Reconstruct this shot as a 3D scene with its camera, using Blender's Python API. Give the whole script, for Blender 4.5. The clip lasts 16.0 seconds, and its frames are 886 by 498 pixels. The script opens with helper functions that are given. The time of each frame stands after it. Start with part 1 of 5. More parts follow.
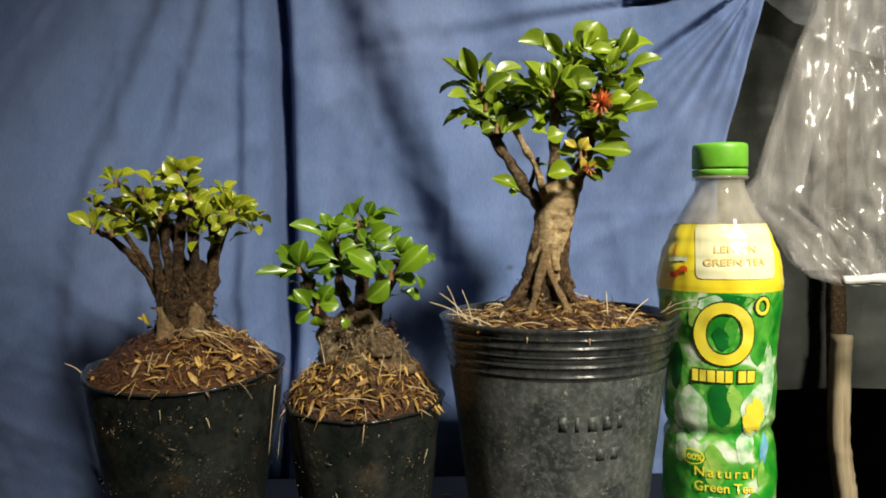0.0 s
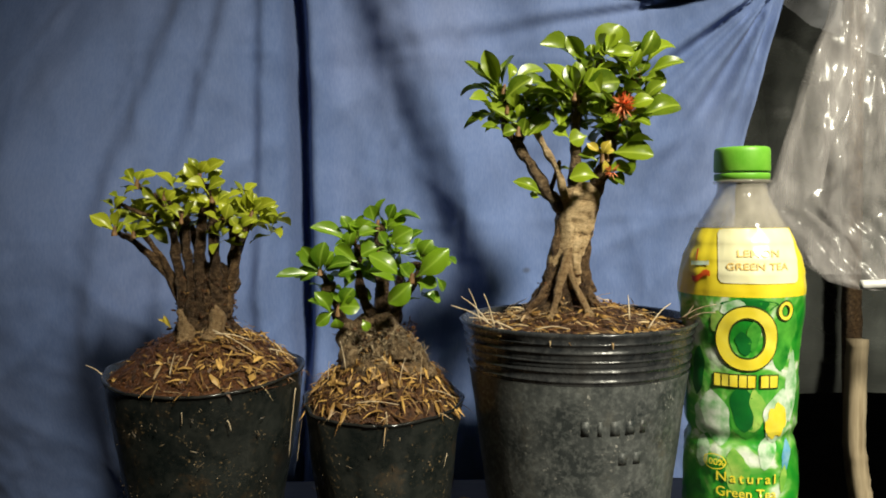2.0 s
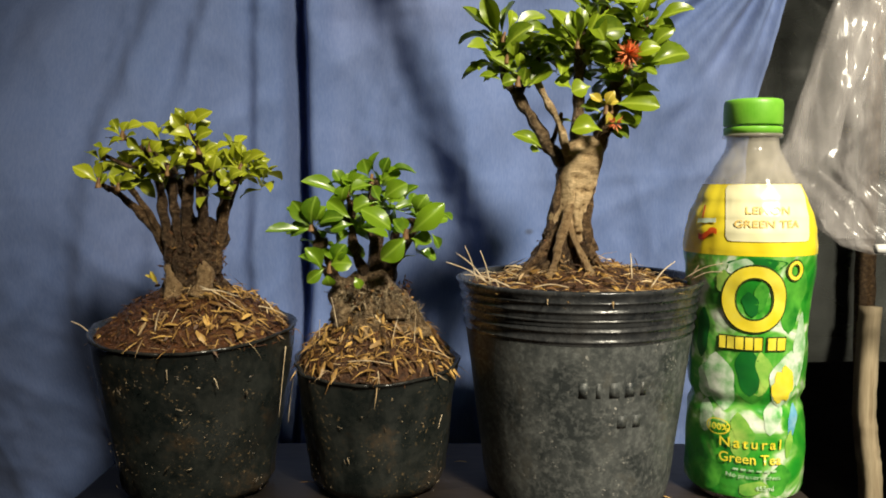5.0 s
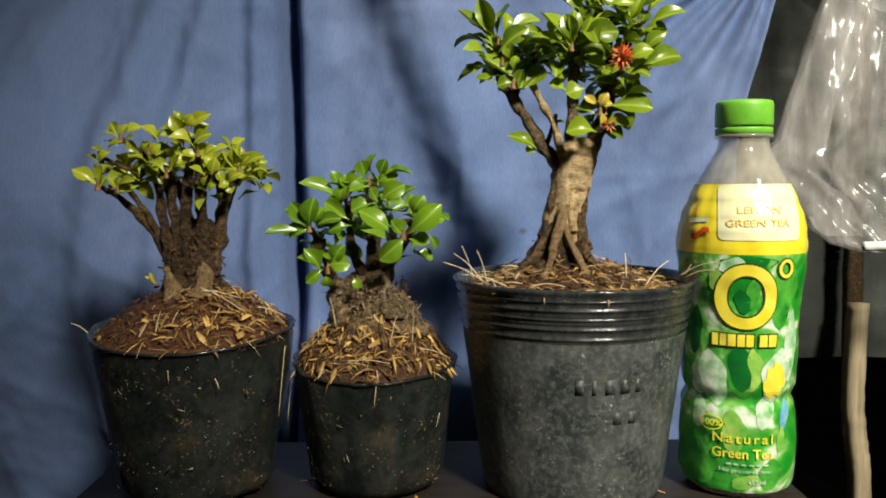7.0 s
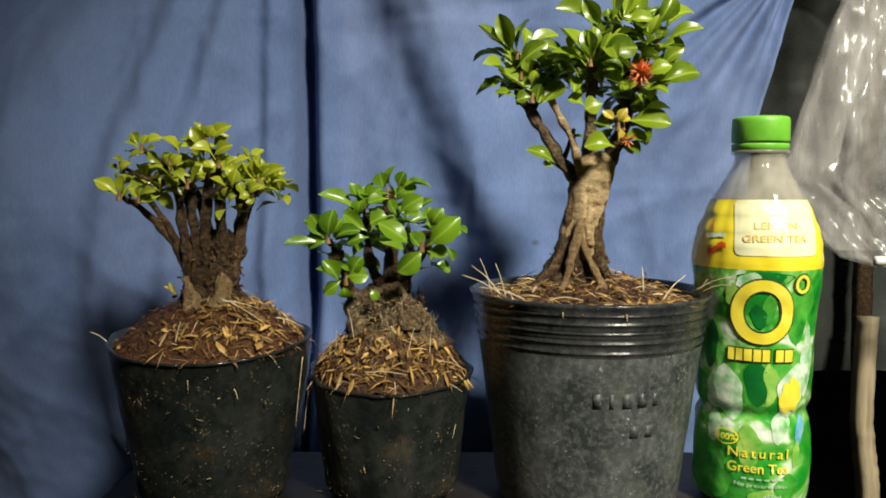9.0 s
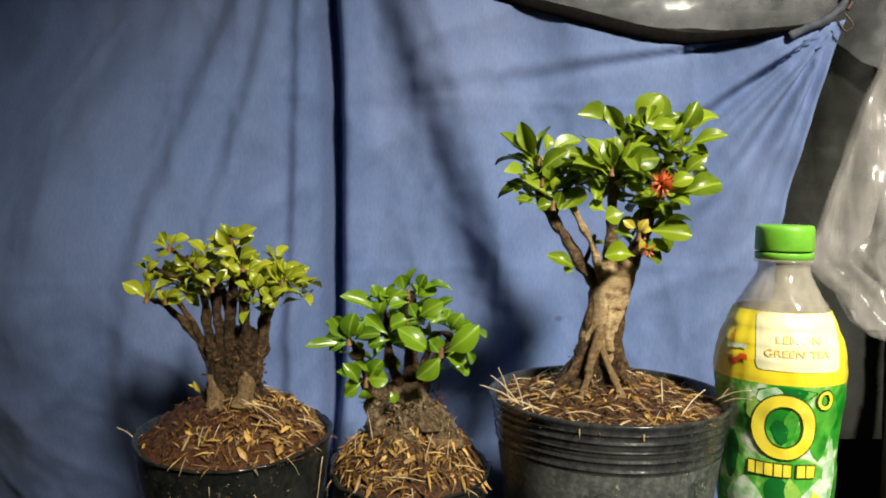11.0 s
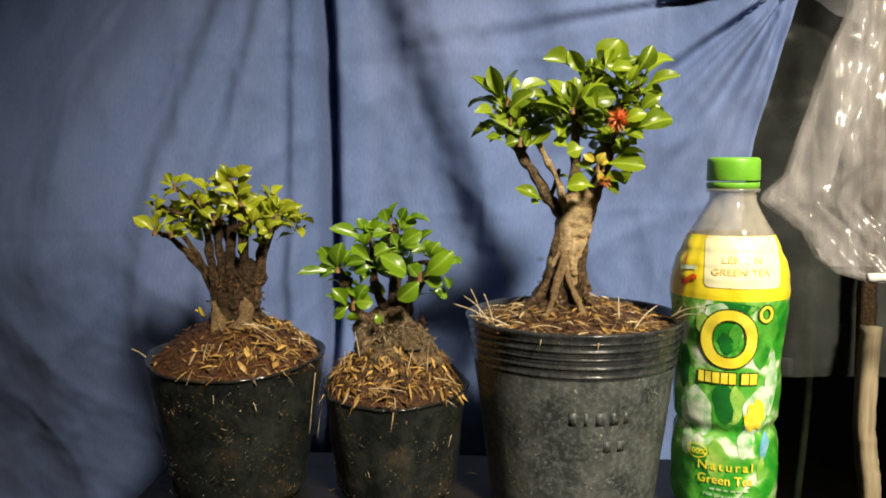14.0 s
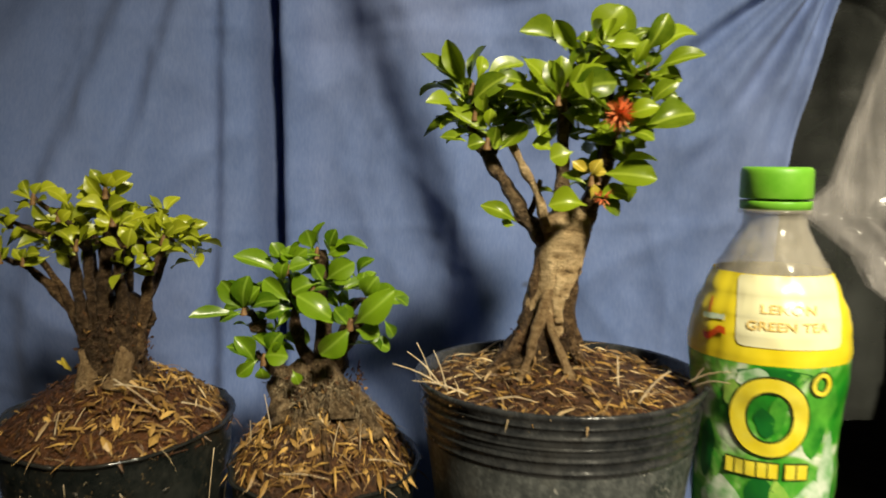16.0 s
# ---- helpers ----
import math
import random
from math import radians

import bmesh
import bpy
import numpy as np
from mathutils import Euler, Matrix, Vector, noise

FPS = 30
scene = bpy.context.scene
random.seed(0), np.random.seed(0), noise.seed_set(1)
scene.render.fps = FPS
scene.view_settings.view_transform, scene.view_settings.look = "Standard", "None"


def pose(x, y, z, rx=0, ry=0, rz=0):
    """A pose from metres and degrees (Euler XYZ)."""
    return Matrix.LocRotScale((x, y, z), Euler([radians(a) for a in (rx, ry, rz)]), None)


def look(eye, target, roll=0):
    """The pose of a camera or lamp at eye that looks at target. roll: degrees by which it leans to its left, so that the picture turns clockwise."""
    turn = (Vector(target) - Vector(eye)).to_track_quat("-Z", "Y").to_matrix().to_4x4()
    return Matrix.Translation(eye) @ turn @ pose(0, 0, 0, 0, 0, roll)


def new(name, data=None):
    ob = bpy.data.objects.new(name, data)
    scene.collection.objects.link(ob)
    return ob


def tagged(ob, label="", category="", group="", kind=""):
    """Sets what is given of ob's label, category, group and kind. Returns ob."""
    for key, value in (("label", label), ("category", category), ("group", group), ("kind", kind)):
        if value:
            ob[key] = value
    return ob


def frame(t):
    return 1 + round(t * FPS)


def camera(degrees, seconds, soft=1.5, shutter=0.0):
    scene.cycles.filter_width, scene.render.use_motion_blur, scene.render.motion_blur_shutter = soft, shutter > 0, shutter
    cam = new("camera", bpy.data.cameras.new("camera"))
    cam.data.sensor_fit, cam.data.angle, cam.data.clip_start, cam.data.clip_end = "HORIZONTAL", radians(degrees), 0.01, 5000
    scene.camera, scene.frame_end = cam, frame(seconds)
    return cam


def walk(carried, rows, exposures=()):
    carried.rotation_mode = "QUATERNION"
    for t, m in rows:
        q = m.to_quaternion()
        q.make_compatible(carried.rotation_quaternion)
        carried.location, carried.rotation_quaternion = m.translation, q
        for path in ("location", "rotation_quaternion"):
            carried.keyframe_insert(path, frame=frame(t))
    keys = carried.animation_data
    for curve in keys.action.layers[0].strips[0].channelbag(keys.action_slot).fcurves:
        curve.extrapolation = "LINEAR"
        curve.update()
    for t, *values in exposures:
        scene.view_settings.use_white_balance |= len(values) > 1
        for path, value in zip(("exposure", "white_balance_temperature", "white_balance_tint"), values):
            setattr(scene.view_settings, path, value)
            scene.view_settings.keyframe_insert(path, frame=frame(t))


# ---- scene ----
cam = camera(59.0, 16.0, 1.8, 0.5)
PATH = [
    (0, (0.034, 0.12, 0.159), (0.054, 2.118, 0.059), -0.7),
    (0.5, (0.03, 0.121, 0.159), (0.053, 2.118, 0.061), -0.7),
    (1, (0.029, 0.122, 0.159), (0.049, 2.119, 0.061), -0.6),
    (1.5, (0.029, 0.122, 0.159), (0.047, 2.119, 0.059), -0.6),
    (2, (0.026, 0.121, 0.16), (0.034, 2.119, 0.063), -0.5),
    (2.5, (0.023, 0.119, 0.163), (0.026, 2.116, 0.067), -0.4),
    (3, (0.019, 0.118, 0.164), (0.015, 2.116, 0.072), -0.2),
    (3.5, (0.019, 0.12, 0.163), (0.012, 2.118, 0.071), -0.0),
    (4, (0.025, 0.133, 0.152), (0.011, 2.13, 0.054), 0.0),
    (4.2, (0.03, 0.137, 0.151), (0.003, 2.133, 0.026), -0.1),
    (6.5, (0.035, 0.129, 0.153), (0.034, 2.12, -0.033), -0.4),
    (7, (0.03, 0.13, 0.153), (0.035, 2.122, -0.021), -0.4),
    (7.5, (0.026, 0.129, 0.154), (0.035, 2.122, -0.019), -0.1),
    (8, (0.025, 0.129, 0.155), (0.033, 2.122, -0.013), -0.1),
    (8.5, (0.023, 0.128, 0.156), (0.026, 2.122, -0.009), 0.0),
    (9, (0.022, 0.128, 0.156), (0.024, 2.121, -0.001), 0.1),
    (9.5, (0.023, 0.131, 0.156), (0.022, 2.125, 0.002), 0.2),
    (10, (0.016, 0.134, 0.171), (0.002, 2.128, 0.009), 0.2),
    (10.2, (0.017, 0.134, 0.183), (-0.011, 2.128, 0.029), 0.4),
    (12.3, (0.042, 0.113, 0.211), (-0.078, 2.105, 0.072), 0.3),
    (12.5, (0.039, 0.111, 0.21), (-0.063, 2.103, 0.073), 0.3),
    (13, (0.039, 0.1, 0.205), (-0.075, 2.092, 0.063), 0.2),
    (13.5, (0.052, 0.095, 0.186), (-0.069, 2.084, 0.02), -0.0),
    (14, (0.05, 0.089, 0.185), (-0.073, 2.074, -0.02), -0.1),
    (14.5, (0.068, 0.086, 0.178), (-0.075, 2.071, -0.024), -0.4),
    (15, (0.077, 0.109, 0.177), (-0.065, 2.093, -0.029), -0.5),
    (15.5, (0.079, 0.149, 0.19), (-0.054, 2.132, -0.032), -0.5),
    (16, (0.071, 0.199, 0.192), (-0.077, 2.181, -0.033), 0.4),
]
walk(cam, [(t, look(eye, target, roll)) for t, eye, target, roll in PATH], [(0.0, -0.08, 6150, 6.5), (2.4, -0.08, 6200, 6.0), (3.0, 0.02, 6200, 7.0), (4.2, 0.05, 6550, 11.0), (6.3, -0.03, 6080, 5.5), (9.2, -0.04, 6030, 5.0), (10.2, 0.15, 6050, 7.5), (12.5, 0.03, 6520, 8.0), (13.5, 0.03, 6600, 10.0), (14.0, 0.13, 6550, 10.0), (14.6, 0.05, 6650, 10.0), (15.2, -0.03, 6600, 6.5), (16.0, -0.17, 6780, 6.0)])

# ---------------------------------------------------------------- light
world = bpy.data.worlds.new("night_world")
scene.world = world
world.use_nodes = True
world.node_tree.nodes["Background"].inputs[0].default_value = (0.62, 0.62, 0.62, 1)
world.node_tree.nodes["Background"].inputs[1].default_value = 0.042

LAMP = (0.85, -0.98, 1.54)
lamp_data = bpy.data.lights.new("spot_lamp", "SPOT")
lamp_data.energy = 432.0
lamp_data.shadow_soft_size = 0.17
lamp_data.spot_size = radians(28.8)
lamp_data.spot_blend = 1.0
lamp_data.color = (1.0, 0.90, 0.69)
lamp = new("spot_lamp", lamp_data)
lamp.matrix_world = look(LAMP, (0.265, 0.50, 0.24))


# ---------------------------------------------------------------- materials
def nodes_of(name):
    m = bpy.data.materials.new(name)
    m.use_nodes = True
    t = m.node_tree
    b = t.nodes["Principled BSDF"]
    return m, t, b


def ramp(t, fac, stops):
    r = t.nodes.new("ShaderNodeValToRGB")
    els = r.color_ramp.elements
    while len(els) < len(stops):
        els.new(0.5)
    for e, (p, c) in zip(els, stops):
        e.position = p
        e.color = (*c, 1)
    t.links.new(fac, r.inputs[0])
    return r.outputs[0]


def noise_tex(t, scale, detail=4, rough=0.55, stretch=None):
    n = t.nodes.new("ShaderNodeTexNoise")
    n.inputs["Scale"].default_value = scale
    n.inputs["Detail"].default_value = detail
    n.inputs["Roughness"].default_value = rough
    c = t.nodes.new("ShaderNodeTexCoord")
    if stretch:
        mp = t.nodes.new("ShaderNodeMapping")
        mp.inputs["Scale"].default_value = stretch
        t.links.new(c.outputs["Object"], mp.inputs[0])
        t.links.new(mp.outputs[0], n.inputs["Vector"])
    else:
        t.links.new(c.outputs["Object"], n.inputs["Vector"])
    return n.outputs["Fac"]


def mix(t, fac, a, b, mode="MIX"):
    n = t.nodes.new("ShaderNodeMix")
    n.data_type = "RGBA"
    n.blend_type = mode
    for v, s in ((fac, n.inputs[0]), (a, n.inputs[6]), (b, n.inputs[7])):
        if isinstance(v, (int, float)):
            s.default_value = v
        elif isinstance(v, tuple):
            s.default_value = (*v, 1)
        else:
            t.links.new(v, s)
    return n.outputs[2]


def bump(t, b, h, strength, dist=0.001):
    n = t.nodes.new("ShaderNodeBump")
    n.inputs["Strength"].default_value = strength
    n.inputs["Distance"].default_value = dist
    t.links.new(h, n.inputs["Height"])
    t.links.new(n.outputs[0], b.inputs["Normal"])


def simple(name, c1, c2, scale, rough=0.6, bumps=0.3, stretch=None, metal=0.0, detail=5, dist=0.001):
    m, t, b = nodes_of(name)
    f = noise_tex(t, scale, detail, 0.6, stretch)
    t.links.new(ramp(t, f, [(0.3, c1), (0.7, c2)]), b.inputs["Base Color"])
    b.inputs["Roughness"].default_value = rough
    b.inputs["Metallic"].default_value = metal
    if bumps:
        bump(t, b, f, bumps, dist)
    return m


def make_cloth():
    m, t, b = nodes_of("blue_cloth")
    big = noise_tex(t, 5, 4, 0.6)
    weave = noise_tex(t, 900, 2, 0.5, (1, 0.3, 0.25))
    streak = noise_tex(t, 30, 3, 0.6, (1.0, 1.0, 0.15))
    c = ramp(t, big, [(0.25, (0.068, 0.126, 0.308)), (0.55, (0.110, 0.160, 0.338)), (0.8, (0.164, 0.196, 0.358))])
    c = mix(t, 0.25, c, ramp(t, streak, [(0.35, (0.06, 0.115, 0.31)), (0.7, (0.155, 0.215, 0.44))]))
    c = mix(t, 0.18, c, ramp(t, weave, [(0.3, (0.08, 0.12, 0.28)), (0.7, (0.22, 0.27, 0.46))]))
    c = mix(t, ramp(t, noise_tex(t, 3.2, 3, 0.5), [(0.45, (0, 0, 0)), (0.70, (0.16, 0.16, 0.16))]), c, (0.19, 0.20, 0.27))
    co = t.nodes.new("ShaderNodeTexCoord")
    wob = t.nodes.new("ShaderNodeVectorMath")
    wob.operation = "MULTIPLY"
    wob.inputs[1].default_value = (1.0, 0.0, 1.5)
    t.links.new(co.outputs["Object"], wob.inputs[0])
    dist = t.nodes.new("ShaderNodeVectorMath")
    dist.operation = "DISTANCE"
    dist.inputs[1].default_value = (0.0865, 0.0, 0.177)
    t.links.new(wob.outputs[0], dist.inputs[0])
    far = t.nodes.new("ShaderNodeMath")
    far.operation = "MULTIPLY"
    far.inputs[1].default_value = 100.0
    t.links.new(dist.outputs[1], far.inputs[0])
    c = mix(t, ramp(t, far.outputs[0], [(0.12, (0.7, 0.7, 0.7)), (0.40, (0, 0, 0))]), c, (0.05, 0.06, 0.10))
    t.links.new(c, b.inputs["Base Color"])
    b.inputs["Roughness"].default_value = 0.85
    b.inputs["Sheen Weight"].default_value = 0.05
    bump(t, b, weave, 0.15, 0.0005)
    return m


def make_leaf(name, dark, light, tip, gloss=0.4):
    m, t, b = nodes_of(name)
    info = t.nodes.new("ShaderNodeObjectInfo")
    f = noise_tex(t, 3.5, 3)
    c = mix(t, info.outputs["Random"], dark, light)
    c = mix(t, ramp(t, f, [(0.35, (0, 0, 0)), (0.75, (0.5, 0.5, 0.5))]), c, tip)
    t.links.new(c, b.inputs["Base Color"])
    b.inputs["Roughness"].default_value = 0.30
    b.inputs["Specular IOR Level"].default_value = gloss
    co = t.nodes.new("ShaderNodeTexCoord")
    xyz = t.nodes.new("ShaderNodeSeparateXYZ")
    t.links.new(co.outputs["Object"], xyz.inputs[0])
    ab = t.nodes.new("ShaderNodeMath")
    ab.operation = "ABSOLUTE"
    t.links.new(xyz.outputs[1], ab.inputs[0])
    sc = t.nodes.new("ShaderNodeMath")
    sc.operation = "MULTIPLY"
    sc.inputs[1].default_value = 5.0
    t.links.new(ab.outputs[0], sc.inputs[0])
    c = mix(t, ramp(t, sc.outputs[0], [(0.10, (0.55, 0.55, 0.55)), (0.38, (0, 0, 0))]), c, tuple(min(1, v * 1.5 + 0.03) for v in tip))
    t.links.new(c, b.inputs["Base Color"])
    tr = t.nodes.new("ShaderNodeBsdfTranslucent")
    t.links.new(c, tr.inputs[0])
    ad = t.nodes.new("ShaderNodeMixShader")
    ad.inputs[0].default_value = 0.22
    t.links.new(b.outputs[0], ad.inputs[1])
    t.links.new(tr.outputs[0], ad.inputs[2])
    t.links.new(ad.outputs[0], t.nodes["Material Output"].inputs[0])
    bump(t, b, f, 0.10, 0.0006)
    return m


def make_pot(name, base, dust, amount, speck, brown=(0.10, 0.06, 0.03), gloss=(0.24, 0.50), fine=210, cut=0.42):
    m, t, b = nodes_of(name)
    f1 = noise_tex(t, fine, 5, 0.7)
    f2 = noise_tex(t, 50, 5, 0.7)
    f3 = noise_tex(t, 640, 2, 0.5)
    f5 = noise_tex(t, 34, 3, 0.6, (1, 1, 0.5))
    f4 = noise_tex(t, 45, 6, 0.75)
    c = mix(t, ramp(t, f1, [(cut, (0, 0, 0)), (0.75, (amount, amount, amount))]), base, dust)
    c = mix(t, ramp(t, f2, [(0.42, (0, 0, 0)), (0.70, (0.38, 0.38, 0.38))]), c, dust)
    c = mix(t, ramp(t, f4, [(0.56, (0, 0, 0)), (0.70, (0.55, 0.55, 0.55))]), c, brown)
    grit = mix(t, 1.0, ramp(t, f3, [(0.60, (0, 0, 0)), (0.72, (1, 1, 1))]), ramp(t, noise_tex(t, 60, 4, 0.7), [(0.50, (0, 0, 0)), (0.68, (1, 1, 1))]), "MULTIPLY")
    c = mix(t, grit, c, speck)
    t.links.new(c, b.inputs["Base Color"])
    t.links.new(ramp(t, f2, [(0.3, (gloss[0],) * 3), (0.7, (gloss[1],) * 3)]), b.inputs["Roughness"])
    both = t.nodes.new("ShaderNodeMath")
    both.operation = "MULTIPLY_ADD"
    both.inputs[1].default_value = 0.35
    t.links.new(f4, both.inputs[0])
    t.links.new(f5, both.inputs[2])
    bump(t, b, both.outputs[0], 0.35, 0.004)
    return m


def make_bark(name, dark, mid, pale, blot=0.6, cracks=1.5, stops=(0.24, 0.47, 0.74), size=330, across=1.0):
    m, t, b = nodes_of(name)
    f = noise_tex(t, size, 6, 0.75, (across, across, cracks))
    g = noise_tex(t, 90, 5, 0.65)
    h = noise_tex(t, 950, 3, 0.6)
    c = ramp(t, f, list(zip(stops, (dark, mid, pale))))
    c = mix(t, ramp(t, g, [(0.4, (0, 0, 0)), (0.7, (blot,) * 3)]), c, dark)
    c = mix(t, ramp(t, h, [(0.60, (0, 0, 0)), (0.72, (0.7, 0.7, 0.7))]), c, pale)
    t.links.new(c, b.inputs["Base Color"])
    b.inputs["Roughness"].default_value = 0.5
    b.inputs["Specular IOR Level"].default_value = 0.3
    bump(t, b, f, 1.0, 0.0045)
    return m


def make_straw(name, dark, light, rough=0.5):
    m, t, b = nodes_of(name)
    g = t.nodes.new("ShaderNodeNewGeometry")
    c = ramp(t, g.outputs["Random Per Island"], [(0.0, dark), (0.55, tuple(0.7 * a + 0.3 * d for a, d in zip(dark, light))), (0.85, tuple(0.3 * a + 0.7 * d for a, d in zip(dark, light))), (1.0, light)])
    t.links.new(c, b.inputs["Base Color"])
    b.inputs["Roughness"].default_value = rough
    return m


def make_film(name, clear, tint, rough, bumps, scale, gloss=0.5, stretch=(1, 1, 1), vary=0.12):
    """Thin plastic film: part of the light goes straight through."""
    m, t, b = nodes_of(name)
    f = noise_tex(t, scale, 2, 0.5, stretch)
    b.inputs["Base Color"].default_value = (*tint, 1)
    b.inputs["Roughness"].default_value = rough
    b.inputs["Specular IOR Level"].default_value = gloss
    bump(t, b, f, bumps, 0.006)
    tp = t.nodes.new("ShaderNodeBsdfTransparent")
    mx = t.nodes.new("ShaderNodeMixShader")
    r = ramp(t, noise_tex(t, scale * 2.0, 4, 0.6, (stretch[0], 1, stretch[2] * 0.5)), [(0.30, (clear - 1.2 * vary,) * 3), (0.65, (clear + vary * 0.8,) * 3)])
    t.links.new(r, mx.inputs[0])
    t.links.new(b.outputs[0], mx.inputs[1])
    t.links.new(tp.outputs[0], mx.inputs[2])
    t.links.new(mx.outputs[0], t.nodes["Material Output"].inputs[0])
    return m


def make_label_green():
    m, t, b = nodes_of("green_label_print")
    c = t.nodes.new("ShaderNodeTexCoord")
    n = t.nodes.new("ShaderNodeTexNoise")
    n.inputs["Scale"].default_value = 42
    n.inputs["Detail"].default_value = 3
    n.inputs["Distortion"].default_value = 1.2
    t.links.new(c.outputs["Object"], n.inputs["Vector"])
    col = ramp(t, n.outputs["Fac"], [(0.26, (0.006, 0.12, 0.015)), (0.40, (0.02, 0.27, 0.02)), (0.50, (0.06, 0.36, 0.03)), (0.57, (0.22, 0.52, 0.10)), (0.64, (0.70, 0.78, 0.62)), (0.74, (0.80, 0.84, 0.78))])
    fine = noise_tex(t, 260, 3)
    col = mix(t, ramp(t, fine, [(0.45, (0, 0, 0)), (0.75, (0.35, 0.35, 0.35))]), col, (0.03, 0.28, 0.02))
    t.links.new(col, b.inputs["Base Color"])
    b.inputs["Roughness"].default_value = 0.28
    b.inputs["Coat Weight"].default_value = 0.4
    bump(t, b, noise_tex(t, 70, 3), 0.45, 0.003)
    return m


CLOTH = make_cloth()
HEM = simple("black_hem_tape", (0.003, 0.003, 0.003), (0.008, 0.006, 0.006), 200, 1.0, 0.2)
HEM.node_tree.nodes["Principled BSDF"].inputs["Specular IOR Level"].default_value = 0.1
KNOT = simple("twisted_cloth", (0.02, 0.025, 0.04), (0.10, 0.11, 0.15), 120, 0.8, 0.4)
WIRE = simple("rusty_wire", (0.035, 0.020, 0.015), (0.10, 0.055, 0.04), 300, 0.6, 0.3)
LEAF_LIME = make_leaf("lime_leaf", (0.13, 0.18, 0.007), (0.45, 0.49, 0.022), (0.42, 0.45, 0.04), 0.5)
LEAF_GREEN = make_leaf("glossy_green_leaf", (0.040, 0.112, 0.004), (0.19, 0.33, 0.012), (0.21, 0.33, 0.02), 0.7)
LEAF_MIX = make_leaf("olive_green_leaf", (0.055, 0.110, 0.005), (0.27, 0.365, 0.015), (0.27, 0.35, 0.024), 0.45)
LEAF_GOLD = make_leaf("yellowing_leaf", (0.45, 0.33, 0.03), (0.55, 0.45, 0.05), (0.6, 0.5, 0.1))
BARK_DARK = make_bark("dark_damp_bark", (0.010, 0.006, 0.004), (0.060, 0.034, 0.018), (0.30, 0.20, 0.11))
BARK_PALE = make_bark("pale_tan_bark", (0.050, 0.026, 0.011), (0.46, 0.31, 0.155), (0.80, 0.60, 0.35), 0.40, 1.3, (0.33, 0.43, 0.62), 200, 0.7)
BARK_GREY = make_bark("grey_brown_bark", (0.022, 0.014, 0.008), (0.170, 0.110, 0.058), (0.50, 0.37, 0.22), 0.75, 1.2, (0.32, 0.48, 0.70), 230)
FUZZ = make_straw("root_hair_fibre", (0.05, 0.032, 0.018), (0.46, 0.36, 0.22), 0.7)
BARK_WARM = make_bark("warm_tan_bark", (0.055, 0.030, 0.014), (0.33, 0.210, 0.105), (0.62, 0.45, 0.25), 0.45)
BUD = simple("brown_bud_scale", (0.10, 0.045, 0.015), (0.30, 0.17, 0.06), 400, 0.6, 0.3)
BARK_TAN = make_bark("brown_tan_bark", (0.018, 0.009, 0.005), (0.105, 0.060, 0.030), (0.44, 0.29, 0.15), 0.5)
SOIL = simple("moist_soil", (0.014, 0.006, 0.003), (0.11, 0.044, 0.014), 420, 0.6, 1.0, dist=0.003)
SOIL_RED = simple("reddish_soil", (0.018, 0.006, 0.002), (0.14, 0.050, 0.013), 400, 0.5, 1.0, dist=0.003)
STRAW = make_straw("coir_fibre", (0.090, 0.036, 0.008), (0.68, 0.42, 0.12))
STRAW_DARK = make_straw("dark_coir_fibre", (0.045, 0.016, 0.005), (0.62, 0.35, 0.10))
SOIL_CRUMB = make_straw("soil_crumb", (0.012, 0.004, 0.0015), (0.15, 0.058, 0.016), 0.85)
PALE_STRAW = make_straw("pale_straw", (0.26, 0.16, 0.07), (0.74, 0.58, 0.34))
GRIT = make_straw("pale_grit", (0.04, 0.028, 0.018), (0.40, 0.31, 0.19))
TWIG = simple("dry_straw", (0.46, 0.34, 0.20), (0.74, 0.62, 0.44), 200, 0.6, 0.2)
BAG_BLACK = make_pot("black_grow_bag", (0.007, 0.010, 0.010), (0.045, 0.047, 0.042), 0.45, (0.26, 0.18, 0.09), (0.085, 0.052, 0.026), (0.20, 0.46), 170)
POT_GREY = make_pot("dusty_black_pot", (0.026, 0.031, 0.033), (0.20, 0.21, 0.205), 0.65, (0.48, 0.46, 0.42), (0.10, 0.092, 0.075), (0.42, 0.62), 340, 0.46)
RIM_BLACK = make_pot("black_rim_plastic", (0.014, 0.016, 0.019), (0.10, 0.10, 0.10), 0.42, (0.09, 0.09, 0.085), (0.035, 0.032, 0.03), (0.16, 0.34))
LIP = simple("glossy_black_lip", (0.008, 0.009, 0.009), (0.03, 0.03, 0.028), 120, 0.16, 0.2)
FLOWER = simple("orange_red_petal", (0.74, 0.13, 0.035), (0.90, 0.36, 0.14), 300, 0.5, 0.1)
TABLE = simple("dark_brown_board", (0.020, 0.014, 0.011), (0.055, 0.040, 0.032), 45, 0.55, 0.25, (1, 6, 1))
GROUND = simple("dark_earth", (0.010, 0.008, 0.007), (0.035, 0.028, 0.022), 12, 0.9, 0.5, dist=0.02)
WOOD = simple("weathered_stick", (0.24, 0.18, 0.11), (0.56, 0.46, 0.31), 55, 0.75, 0.4, (3, 3, 0.25))
# wall colour near black: it holds the darkness of the night
NIGHT_WALL = simple("night_dark_wall", (0.012, 0.010, 0.009), (0.035, 0.028, 0.022), 10, 0.9, 0.4, (1, 1, 0.3))
# green taken almost to black, so the night's dimness sits in the colour
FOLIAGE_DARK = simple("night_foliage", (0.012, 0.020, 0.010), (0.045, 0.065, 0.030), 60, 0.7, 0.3)
